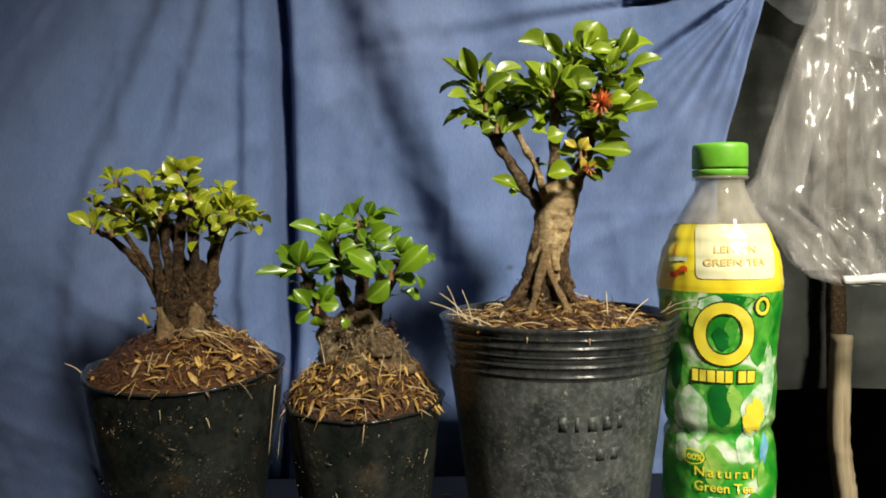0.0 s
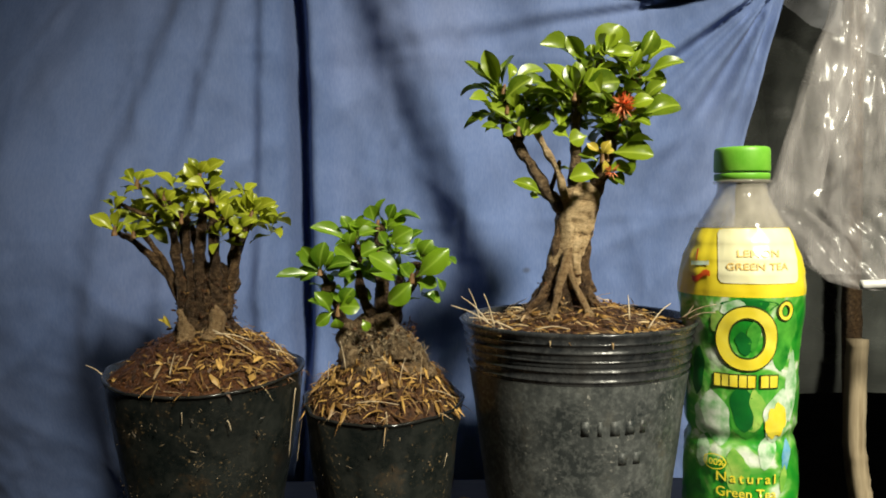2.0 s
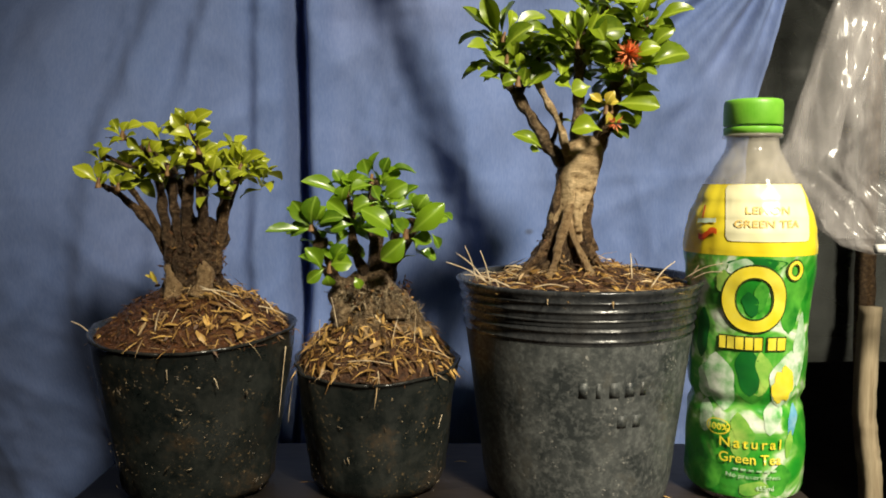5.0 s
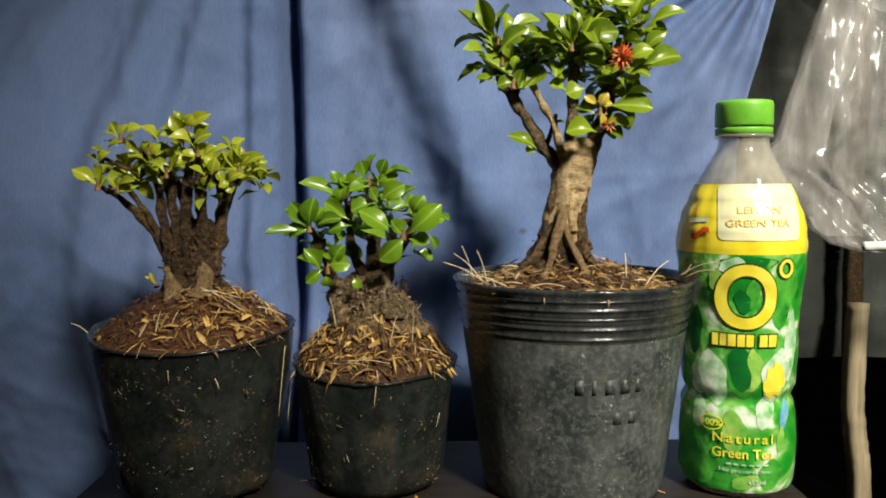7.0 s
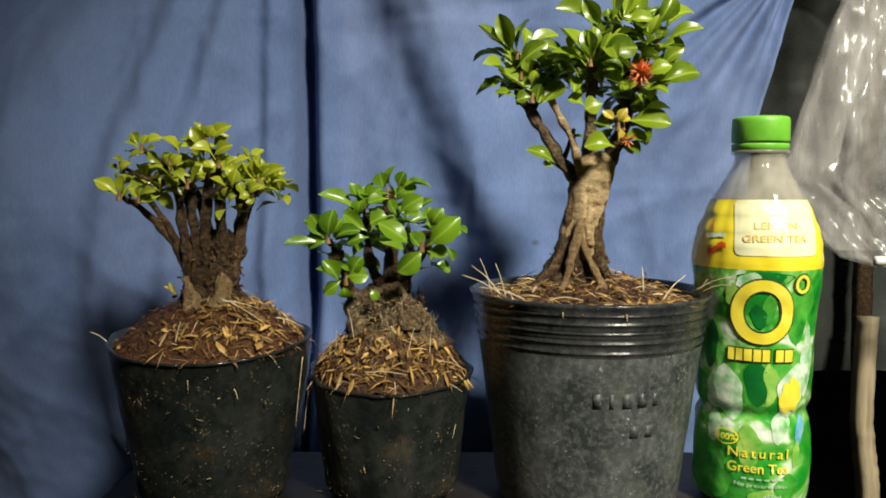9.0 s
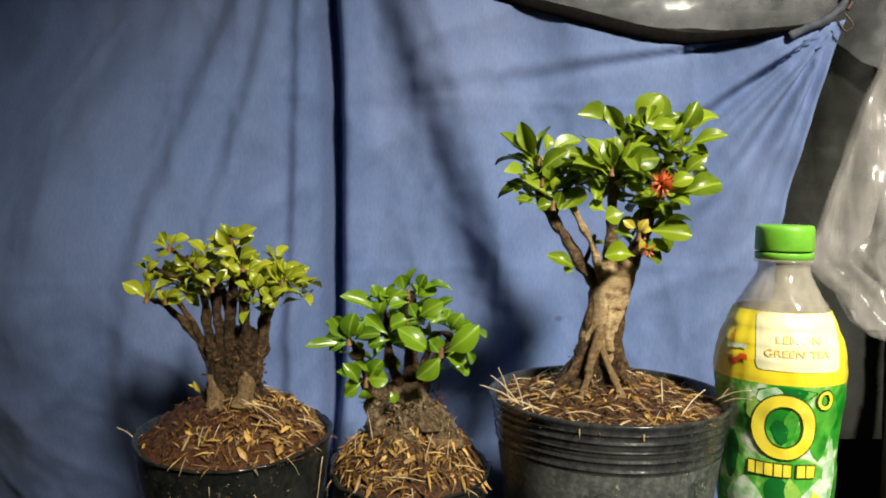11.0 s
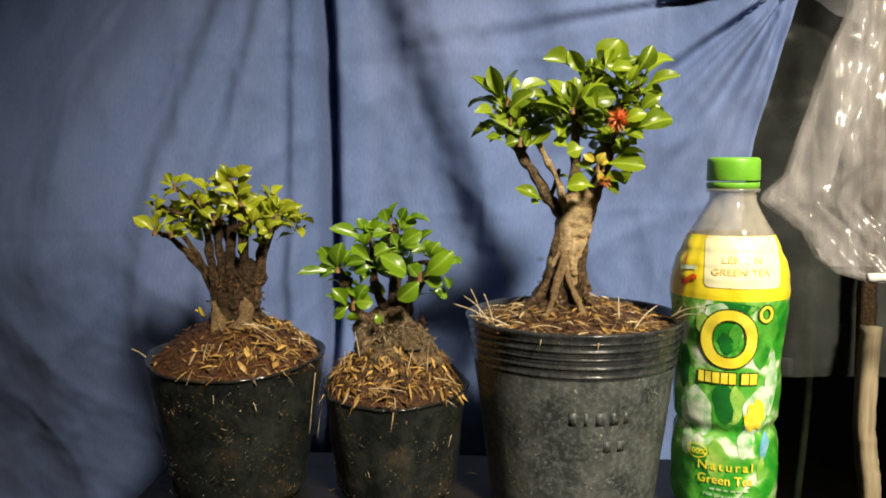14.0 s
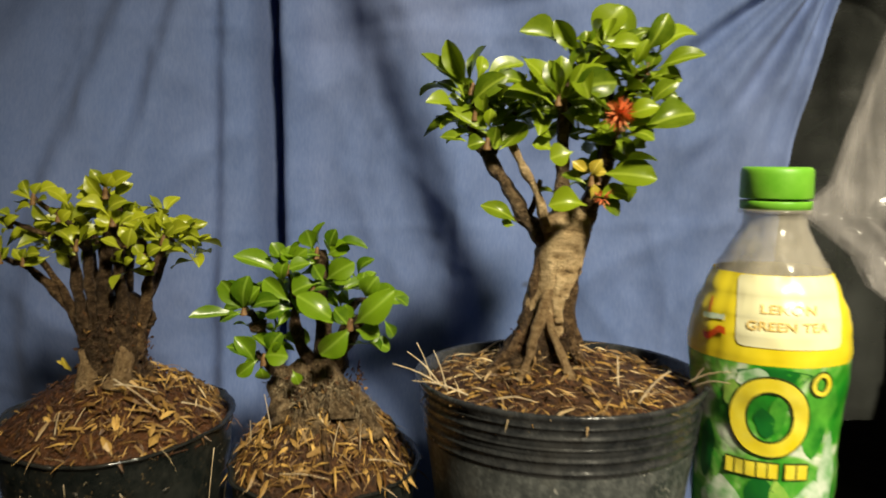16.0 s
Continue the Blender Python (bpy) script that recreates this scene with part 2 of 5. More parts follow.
BAG = make_film("crumpled_clear_bag", 0.72, (0.56, 0.53, 0.53), 0.20, 0.65, 22, 1.0, (1.8, 1, 0.45), 0.20)
SEAM = simple("white_plastic_seam", (0.70, 0.69, 0.68), (0.88, 0.87, 0.85), 90, 0.3, 0.2)
SHEET = make_film("clear_plastic_sheet", 0.74, (0.22, 0.235, 0.225), 0.3, 0.8, 9, 0.5)
SHEET_MILKY = make_film("milky_plastic_sheet", 0.52, (0.40, 0.41, 0.45), 0.22, 1.0, 15, 0.9, (1.0, 1.0, 1.6), 0.18)
CAP = simple("green_cap_plastic", (0.14, 0.44, 0.025), (0.23, 0.56, 0.055), 90, 0.42, 0.08)
LABEL_GREEN = make_label_green()
LABEL_YELLOW = simple("yellow_label_print", (0.80, 0.62, 0.015), (0.86, 0.72, 0.05), 40, 0.3, 0.1)
LABEL_CREAM = simple("cream_label_print", (0.86, 0.81, 0.46), (0.88, 0.85, 0.58), 40, 0.3, 0.05)
INK_YELLOW = simple("yellow_ink", (0.86, 0.68, 0.02), (0.90, 0.78, 0.10), 120, 0.35, 0.0)
INK_DARK = simple("dark_olive_ink", (0.03, 0.05, 0.01), (0.06, 0.08, 0.02), 120, 0.4, 0.0)
INK_GREEN = simple("leaf_green_ink", (0.008, 0.17, 0.015), (0.12, 0.48, 0.05), 110, 0.35, 0.0)
INK_DEEP = simple("deep_green_ink", (0.006, 0.11, 0.02), (0.012, 0.18, 0.02), 90, 0.35, 0.0)
INK_LIGHT = simple("light_green_ink", (0.07, 0.36, 0.03), (0.48, 0.68, 0.14), 75, 0.35, 0.0)
INK_WHITE = simple("ice_white_ink", (0.10, 0.40, 0.08), (0.86, 0.90, 0.82), 130, 0.35, 0.0)
INK_GOLD = simple("gold_ink", (0.78, 0.52, 0.14), (0.84, 0.64, 0.26), 120, 0.35, 0.0)
INK_RED = simple("red_ink", (0.62, 0.05, 0.01), (0.72, 0.12, 0.02), 120, 0.35, 0.0)
INK_BLUE = simple("blue_ink", (0.05, 0.28, 0.50), (0.30, 0.55, 0.68), 120, 0.35, 0.0)


PET = make_film("clear_bottle_wall", 0.72, (0.66, 0.61, 0.52), 0.14, 0.3, 40, 0.8)


# ---------------------------------------------------------------- building helpers
def part(name, bm, material, parent=None, label="", smooth=True):
    me = bpy.data.meshes.new(name)
    bm.to_mesh(me)
    bm.free()
    me.materials.append(material)
    if smooth:
        me.polygons.foreach_set("use_smooth", [True] * len(me.polygons))
    ob = new(name, me)
    if parent is not None:
        ob.parent = parent
    if label:
        tagged(ob, label)
    return ob


def thing(name, loc, label, category, group="", kind=""):
    ob = new(name)
    ob.location = loc
    ob.empty_display_size = 0.02
    return tagged(ob, label, category, group, kind)


def lathe(profile, segs=64, wobble=None, close=True):
    """A turned body from rows of radius and height."""
    bm = bmesh.new()
    rings = []
    for r, z in profile:
        ring = []
        for i in range(segs):
            a = 2 * math.pi * i / segs
            d = wobble(a, z, r) if wobble else 0.0
            ring.append(bm.verts.new(((r + d) * math.sin(a), -(r + d) * math.cos(a), z)))
        rings.append(ring)
    for lo, hi in zip(rings, rings[1:]):
        for i in range(segs):
            j = (i + 1) % segs
            bm.faces.new((lo[i], lo[j], hi[j], hi[i]))
    if close:
        bm.faces.new(list(reversed(rings[0])))
        bm.faces.new(rings[-1])
    bmesh.ops.recalc_face_normals(bm, faces=bm.faces)
    return bm


def tube(bm, pts, radii, segs=9, rough=0.0, seed=0):
    """A tapered limb along points, with an uneven skin."""
    pts = [Vector(p) for p in pts]
    rings = []
    for k, p in enumerate(pts):
        d = (pts[min(k + 1, len(pts) - 1)] - pts[max(k - 1, 0)]).normalized()
        side = d.cross(Vector((0.3, 1, 0.2))).normalized()
        up = side.cross(d)
        ring = []
        for i in range(segs):
            a = 2 * math.pi * i / segs
            w = 1 + rough * noise.noise((p + (side * math.cos(a) + up * math.sin(a)) * radii[k]) * 160 + Vector((seed, 0, 0)))
            ring.append(bm.verts.new(p + (side * math.cos(a) + up * math.sin(a)) * radii[k] * w))
        rings.append(ring)
    for lo, hi in zip(rings, rings[1:]):
        for i in range(segs):
            j = (i + 1) % segs
            bm.faces.new((lo[i], lo[j], hi[j], hi[i]))
    bm.faces.new(list(reversed(rings[0])))
    bm.faces.new(rings[-1])
    return bm


def curve_pts(pts, n):
    """Catmull-Rom through the points."""
    pts = [Vector(p) for p in pts]
    out = []
    for k in range(len(pts) - 1):
        p0, p1, p2, p3 = pts[max(k - 1, 0)], pts[k], pts[k + 1], pts[min(k + 2, len(pts) - 1)]
        for i in range(n):
            s = i / n
            out.append(0.5 * ((2 * p1) + (p2 - p0) * s + (2 * p0 - 5 * p1 + 4 * p2 - p3) * s * s + (3 * p1 - p0 - 3 * p2 + p3) * s ** 3))
    out.append(pts[-1])
    return out


def limb(name, pts, r0, r1, material, parent, n=5, rough=0.35, seed=0, segs=10, label=""):
    c = curve_pts(pts, n)
    radii = [r0 + (r1 - r0) * i / (len(c) - 1) for i in range(len(c))]
    bm = tube(bmesh.new(), c, radii, segs, rough, seed)
    bmesh.ops.recalc_face_normals(bm, faces=bm.faces)
    return part(name, bm, material, parent, label)


def box(bm, lo, hi, bevel=0.0):
    g = bmesh.ops.create_cube(bm, size=1.0)
    for v in g["verts"]:
        v.co = Vector([l + (h - l) * (c + 0.5) for l, h, c in zip(lo, hi, v.co)])
    if bevel:
        edges = {e for v in g["verts"] for e in v.link_edges}
        bmesh.ops.bevel(bm, geom=list(edges), offset=bevel, segments=2, affect="EDGES")
    return bm


def smooth01(x):
    x = max(0.0, min(1.0, x))
    return x * x * (3 - 2 * x)


# ---------------------------------------------------------------- setting: ground, stool, curtain, sheets
FLOOR = -0.42


def ground_sheet():
    bm = bmesh.new()
    n = 40
    grid = [[bm.verts.new((-8 + 16 * i / n, -8 + 16 * j / n, FLOOR + 0.01 * noise.noise((i * 0.7, j * 0.7, 0)))) for i in range(n + 1)] for j in range(n + 1)]
    for j in range(n):
        for i in range(n):
            bm.faces.new((grid[j][i], grid[j][i + 1], grid[j + 1][i + 1], grid[j + 1][i]))
    return tagged(part("ground", bm, GROUND), "dark bare earth under the stool at night", "ground", kind="structure")


ground_sheet()


def stool():
    top = thing("wooden_stool", (0, 0, 0), "low dark brown wooden stool carrying the pots and the bottle", "stool")
    part("stool_top", box(bmesh.new(), (-0.152, 0.30, -0.022), (0.208, 0.583, 0.0), 0.003), TABLE, top)
    for x in (-0.13, 0.186):
        for y in (0.322, 0.56):
            part("leg", box(bmesh.new(), (x - 0.016, y - 0.016, FLOOR), (x + 0.016, y + 0.016, -0.022), 0.002), TABLE, top)
    for y in (0.322, 0.56):
        part("stretcher", box(bmesh.new(), (-0.114, y - 0.008, -0.26), (0.17, y + 0.008, -0.235), 0.002), TABLE, top)
    return top


stool()

CURTAIN_Y = 0.69
KNOT_AT = Vector((0.262, 0.663, 0.319))


def hem_z(x):
    """Height of the curtain's upper hem, sagging from the knot."""
    if x < 0.19:
        return 0.312 + 0.62 * (0.19 - x) ** 1.55
    return 0.312 + 1.30 * (x - 0.19) ** 2


def right_edge(z):
    if z > 0.19:
        return 0.230 + 0.031 * ((z - 0.19) / 0.129) ** 1.2
    return 0.230 + 0.05 * (z - 0.19)


def fold_x(rows, z):
    if z >= rows[0][1]:
        (xa, za), (xb, zb) = rows[0], rows[1]
    else:
        for (xa, za), (xb, zb) in zip(rows, rows[1:]):
            if zb <= z <= za:
                break
    return xa + (xb - xa) * (za - z) / (za - zb)


# each fold: its line from top to bottom (x, z), step width, depth, how far it fades to the right
FOLDS = (
    (((-0.040, 0.356), (-0.012, 0.280), (0.018, 0.200), (0.048, 0.122), (0.062, 0.02), (0.064, -0.42)), 0.0125, 0.034, 0.05),
    (((-0.020, 0.356), (0.006, 0.290), (0.030, 0.210), (0.055, 0.122), (0.07, 0.02), (0.072, -0.42)), 0.008, 0.011, 0.03),
    (((-0.095, 0.36), (-0.099, 0.20), (-0.102, 0.10), (-0.105, -0.42)), 0.0050, 0.019, 0.018),
    (((-0.112, 0.36), (-0.127, 0.28), (-0.149, 0.185), (-0.163, 0.08), (-0.17, -0.42)), 0.009, 0.031, 0.024),
    (((-0.132, 0.36), (-0.158, 0.30), (-0.187, 0.19), (-0.204, 0.08), (-0.21, -0.42)), 0.011, 0.034, 0.028),
    (((-0.19, 0.36), (-0.235, 0.27), (-0.272, 0.16), (-0.29, 0.0), (-0.30, -0.42)), 0.022, 0.020, 0.05),
    (((0.08, 0.36), (0.098, 0.25), (0.115, 0.12), (0.130, -0.42)), 0.014, 0.014, 0.05),
)
BLACK_FOLD = ((-0.077, 0.36), (-0.073, 0.28), (-0.0715, 0.06), (-0.0715, -0.42))


def cloth_y(x, z):
    y = 0.0
    for line, w, depth, fade in FOLDS:
        d = x - fold_x(line, z)
        y -= depth * 0.5 * (1 + math.tanh(d / w)) * math.exp(-math.log1p(math.exp(min(40, d / w))) * w / fade)
    d = x - fold_x(BLACK_FOLD, z)
    y += 0.032 * math.exp(-(abs(d) / 0.0056) ** 2.2)
    y -= 0.010 * math.exp(-((d - 0.013) / 0.012) ** 2)
    # creases that fan out from the knot
    kx, kz = KNOT_AT.x - x, KNOT_AT.z - z
    r = math.hypot(kx, kz)
    if r > 1e-4:
        a = math.degrees(math.atan2(kz, kx))
        for at, wide, depth in ((9, 2.2, 0.0075), (36, 5, 0.012), (46, 4, 0.008), (57, 6, 0.013), (70, 5, 0.010)):
            s = (a - at) / wide
            near = math.exp(-r / 0.13) + 0.16 * math.exp(-r / 0.3)
            y += depth * near * (1.0 if s > 0 else 1) * s * math.exp(-s * s) * 1.6 * min(1, r / 0.03)
    y -= (0.072 - 0.12 * smooth01((z - 0.12) / 0.30)) * smooth01((-0.03 - x) / 0.24)
    y -= 0.028 * smooth01((x - right_edge(z) + 0.12) / 0.12)
    y += 0.095 * smooth01((0.13 - z) / 0.27) * smooth01((-0.05 - x) / 0.18)
    y -= 0.0035 * (0.5 - abs(noise.noise(((x + 0.5 * z) * 16, (z - 0.4 * x) * 7, 7.0)))) ** 2 * 4 * 0.5
    y -= 0.0022 * max(0.0, 0.3 - abs(noise.noise(((x - 0.7 * z) * 20, (z + 0.6 * x) * 9, 3.0)))) * 3
    # the foot of the cloth lies against the stool
    y -= 0.060 * smooth01((0.09 - z) / 0.12) * math.exp(-((x + 0.03) / 0.075) ** 2)
    # pressed creases of the folded cloth
    for at, tilt in ((0.046, 0.02), (-0.135, -0.03), (0.172, 0.04)):
        y -= 0.0011 * math.exp(-((x - at - tilt * (z - 0.2)) / 0.0028) ** 2) * (0.6 + 0.6 * noise.noise((z * 9, at * 40, 1.0)))
    for at, tilt in ((0.150, 0.03), (0.268, -0.02)):
        y -= 0.0010 * math.exp(-((z - at - tilt * x) / 0.0026) ** 2) * (0.5 + 0.8 * noise.noise((x * 9, at * 40, 4.0)))
    y += 0.004 * noise.noise((x * 9, z * 5, 0.3)) + 0.0023 * noise.noise((x * 38, z * 22, 2.0)) + 0.0006 * noise.noise((x * 120, z * 90, 5.0))
    return CURTAIN_Y + y


def curtain():
    top = thing("blue_curtain", (0, 0, 0), "faded blue cotton cloth hung as a backdrop in loose folds", "curtain")
    xs = list(np.linspace(0, 1, 400))
    bm = bmesh.new()
    rows = []
    nz = 240
    for k in range(nz + 1):
        v = k / nz
        row = []
        for s in xs:
            zz = FLOOR + 0.02 + (0.32 - FLOOR) * v
            x = -0.62 + (right_edge(zz) + 0.62) * s
            z = FLOOR + 0.02 + (hem_z(x) - FLOOR - 0.02) * v
            row.append(bm.verts.new((x, cloth_y(x, z), z)))
        rows.append(row)
    for a, b in zip(rows, rows[1:]):
        for i in range(len(xs) - 1):
            bm.faces.new((a[i], a[i + 1], b[i + 1], b[i]))
    cloth = part("cloth", bm, CLOTH, top)
    sol = cloth.modifiers.new("thickness", "SOLIDIFY")
    sol.thickness = 0.0006
    # dark hem tape sewn along the upper edge
    bm = bmesh.new()
    rows = []
    for k in range(140):
        x = -0.62 + (KNOT_AT.x - 0.006 + 0.62) * k / 139
        wide = 0.0085 - 0.0058 * smooth01((x - 0.15) / 0.10)
        z = hem_z(x) + 0.0015
        y = cloth_y(x, z - wide * 0.5) - 0.0035
        rows.append([bm.verts.new((x, y + b, z - wide * a)) for a, b in ((0.0, 0.0030), (0.0, 0.0), (0.5, -0.0008), (1.0, 0.0), (1.0, 0.0020))])
    for a, b in zip(rows, rows[1:]):
        for q in range(4):
            bm.faces.new((a[q], b[q], b[q + 1], a[q + 1]))
    part("hem", bm, HEM, top, "black hem tape along the upper edge")
    # bunched corner
    k = KNOT_AT
    limb("bunched_corner", [(k.x - 0.030, k.y - 0.002, k.z - 0.010), (k.x - 0.012, k.y - 0.004, k.z - 0.002), (k.x, k.y - 0.004, k.z + 0.006), (k.x + 0.006, k.y - 0.003, k.z + 0.016)], 0.0030, 0.0024, KNOT, top, 6, 0.5, 3)
    return top


curtain()


def tie_wire():
    k = KNOT_AT
    top = thing("tie_wire", (k.x, k.y, k.z), "thin rusty wire twisted round the gathered curtain corner", "wire")
    limb("wire", [(0.004, -0.008, 0.006), (0.008, -0.004, 0.012), (0.004, 0.004, 0.013), (0.002, -0.007, 0.016), (0.010, -0.005, 0.020), (0.018, 0.0, 0.030), (0.03, 0.004, 0.07), (0.035, 0.004, 0.4)], 0.0011, 0.0011, WIRE, top, 6, 0.0, 1, 6)
    limb("wire_end", [(0.006, -0.006, 0.014), (0.014, -0.008, 0.017), (0.022, -0.006, 0.016)], 0.0009, 0.0007, WIRE, top, 5, 0.0, 2, 6)
    limb("wire_loop", [(0.002, -0.008, 0.004), (0.007, -0.010, -0.004), (0.003, -0.009, -0.008), (-0.001, -0.008, -0.002)], 0.0006, 0.0006, WIRE, top, 5, 0.0, 3, 6)
    return top


tie_wire()


def film_sheet(name, material, label, outline, depth, crumple, n=70):
    """A hanging film. outline(s, v) gives x and z."""
    bm = bmesh.new()
    rows = []
    for j in range(n + 1):
        row = []
        for i in range(n + 1):
            x, z = outline(i / n, j / n)
            p = Vector((x, 0, z))
            y = depth + crumple * (noise.noise(p * 9) + 0.5 * noise.noise(p * 24 + Vector((3, 1, 0))) + 0.25 * abs(noise.noise(p * 55)))
            row.append(bm.verts.new((x, y, z)))
        rows.append(row)
    for a, b in zip(rows, rows[1:]):
        for i in range(n):
            bm.faces.new((a[i], a[i + 1], b[i + 1], b[i]))
    return tagged(part(name, bm, material), label, "plastic sheet", kind="structure")


film_sheet("sheet_clear", SHEET, "thin clear plastic sheet hung behind the curtain", lambda s, v: (0.05 + 0.75 * s, -0.002 - 0.004 * s + 0.36 * v), 0.80, 0.012)
film_sheet("sheet_milky", SHEET_MILKY, "milky wrinkled plastic sheet above the curtain", lambda s, v: (-0.10 + 0.9 * s, (0.337 if s < 0.44 else 0.337 - 0.45 * (s - 0.44)) + 0.5 * v), 0.775, 0.024, 110)
film_sheet("sheet_fold", SHEET, "doubled pale lower edge of the clear plastic sheet", lambda s, v: (0.22 + 0.10 * s, 0.000 + 0.030 * v * (1 - 0.5 * s)), 0.795, 0.004, 24)


def night_backdrop():
    # added wall; only black night shows behind the sheets
    bm = bmesh.new()
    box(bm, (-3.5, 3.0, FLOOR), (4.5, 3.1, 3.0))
    return tagged(part("wall_back", bm, NIGHT_WALL, smooth=False), "near-black wall added for the night darkness behind the sheets", "wall", kind="structure")


night_backdrop()


def shrub(seed, at):
    """A dim plant seen through the clear sheet: stems with many small leaves."""
    rng = random.Random(seed)
    top = thing("garden_shrub", (at[0], at[1], FLOOR), "dim leafy green shrub behind the clear plastic sheet", "shrub")
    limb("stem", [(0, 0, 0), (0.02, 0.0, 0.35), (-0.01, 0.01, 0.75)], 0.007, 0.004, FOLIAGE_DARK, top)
    bm = bmesh.new()
    for _ in range(420):
        c = Vector((rng.gauss(0, 0.13), rng.gauss(0, 0.08), rng.uniform(0.36, 0.95)))
        d = Vector((rng.uniform(-1, 1), rng.uniform(-1, 1), rng.uniform(-0.6, 0.8))).normalized()
        s = d.cross(Vector((rng.random(), rng.random(), 1))).normalized()
        n = rng.uniform(0.02, 0.045)
        q = [c, c + d * n * 0.5 + s * n * 0.24, c + d * n, c + d * n * 0.5 - s * n * 0.24]
        bm.faces.new([bm.verts.new(v) for v in q])
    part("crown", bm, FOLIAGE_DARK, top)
    return top


shrub(4, (0.50, 1.25))
shrub(9, (0.85, 1.40))


def wooden_post():
    top = thing("wooden_post", (0, 0, 0), "slim weathered wooden stick standing behind the bag", "post")
    limb("stick", [(0.384, 0.772, FLOOR), (0.383, 0.771, -0.20), (0.382, 0.770, -0.11), (0.376, 0.770, -0.06), (0.373, 0.770, -0.03), (0.3745, 0.770, 0.05)], 0.0098, 0.0088, WOOD, top, 8, 0.12, 5, 4)
    # same stick further up: the bag's shadow on it is given as darker wood
    limb("upper_stick", [(0.3765, 0.779, -0.02), (0.3745, 0.779, 0.05), (0.3730, 0.779, 0.2), (0.3715, 0.779, 0.6)], 0.0080, 0.0080, BARK_TAN, top, 8, 0.12, 6, 4, "upper length of the stick, coloured dark for the bag's shadow")
    return top


wooden_post()


def hanging_bag():
    top = thing("plastic_bag", (0.36, 0.685, 0.10), "crumpled translucent plastic bag hanging by its neck", "bag")
    # left outline by height, relative to the bag's foot; the other half mirrors it loosely
    rows = ((0.0, -0.030), (0.006, -0.052), (0.018, -0.068), (0.036, -0.078), (0.050, -0.096), (0.060, -0.110), (0.067, -0.108), (0.080, -0.094), (0.100, -0.088), (0.135, -0.077), (0.165, -0.068), (0.195, -0.055), (0.24, -0.045), (0.32, -0.025), (0.42, -0.012), (0.60, -0.008))

    def left(z):
        for (za, xa), (zb, xb) in zip(rows, rows[1:]):
            if z <= zb:
                return xa + (xb - xa) * (z - za) / (zb - za)
        return rows[-1][1]

    for side, name in ((-1, "front_film"), (1, "back_film")):
        bm = bmesh.new()
        grid = []
        for j in range(171):
            z = 0.60 * (j / 170) ** 1.5
            a = left(z)
            b = 0.075 - 0.10 * min(1, z / 0.5) if z > 0.02 else 0.075
            line = []
            for i in range(91):
                s = i / 90
                x = a + (b - a) * s
                full = math.sqrt(max(0.0, 1 - (2 * s - 1) ** 2)) * (0.35 + 0.65 * smooth01(z / 0.04)) * (1 - 0.8 * smooth01((z - 0.2) / 0.3))
                p = Vector((x, side * 0.5, z))
                pleat = (0.0030 * math.sin(s * 19 + 4 * noise.noise((s * 3, z * 6, side))) + 0.0012 * math.sin(s * 47 + 5 * noise.noise((s * 5, z * 9, side + 4)))) * full
                crush = 0.0080 * noise.noise((p.x * 26, p.y, p.z * 15)) + 0.0060 * abs(noise.noise((p.x * 44, p.y, p.z * 30)))
                crush += 0.0050 * abs(noise.noise((p.x * 52 + p.z * 20, p.y + 3, p.z * 24 - p.x * 14))) + 0.0024 * abs(noise.noise((p.x * 110 - p.z * 30, p.y + 7, p.z * 60)))
                line.append(bm.verts.new((x, side * 0.020 * full + pleat + crush * (0.3 + full), z)))
            grid.append(line)
        for lo, hi in zip(grid, grid[1:]):
            for i in range(90):
                bm.faces.new((lo[i], lo[i + 1], hi[i + 1], hi[i]))
        part(name, bm, BAG, top)
    # extra inner film, added only to make the left side look brighter
    bm = bmesh.new()
    grid = []
    for j in range(121):
        z = 0.012 + 0.50 * (j / 120) ** 1.5
        a = left(z) + 0.002
        line = []
        for i in range(31):
            s = i / 30
            x = a + 0.034 * s * (1 + 0.3 * noise.noise((z * 14, 3.0, 0.0)))
            line.append(bm.verts.new((x, -0.004 + 0.006 * noise.noise((x * 40, 9.0, z * 18)) + 0.004 * abs(noise.noise((x * 70 + z * 30, 5.0, z * 40))), z)))
        grid.append(line)
    for lo, hi in zip(grid, grid[1:]):
        for i in range(30):
            bm.faces.new((lo[i], lo[i + 1], hi[i + 1], hi[i]))
    part("side_layer", bm, BAG, top, "extra film layer added to brighten the bag's left side")
    limb("seam", [(-0.038, -0.016, 0.006), (-0.02, -0.018, 0.0065), (0.02, -0.018, 0.007), (0.075, -0.014, 0.008)], 0.0036, 0.0036, SEAM, top, 8, 0.3, 2, 8, "white rolled bottom seam")
    return top


hanging_bag()


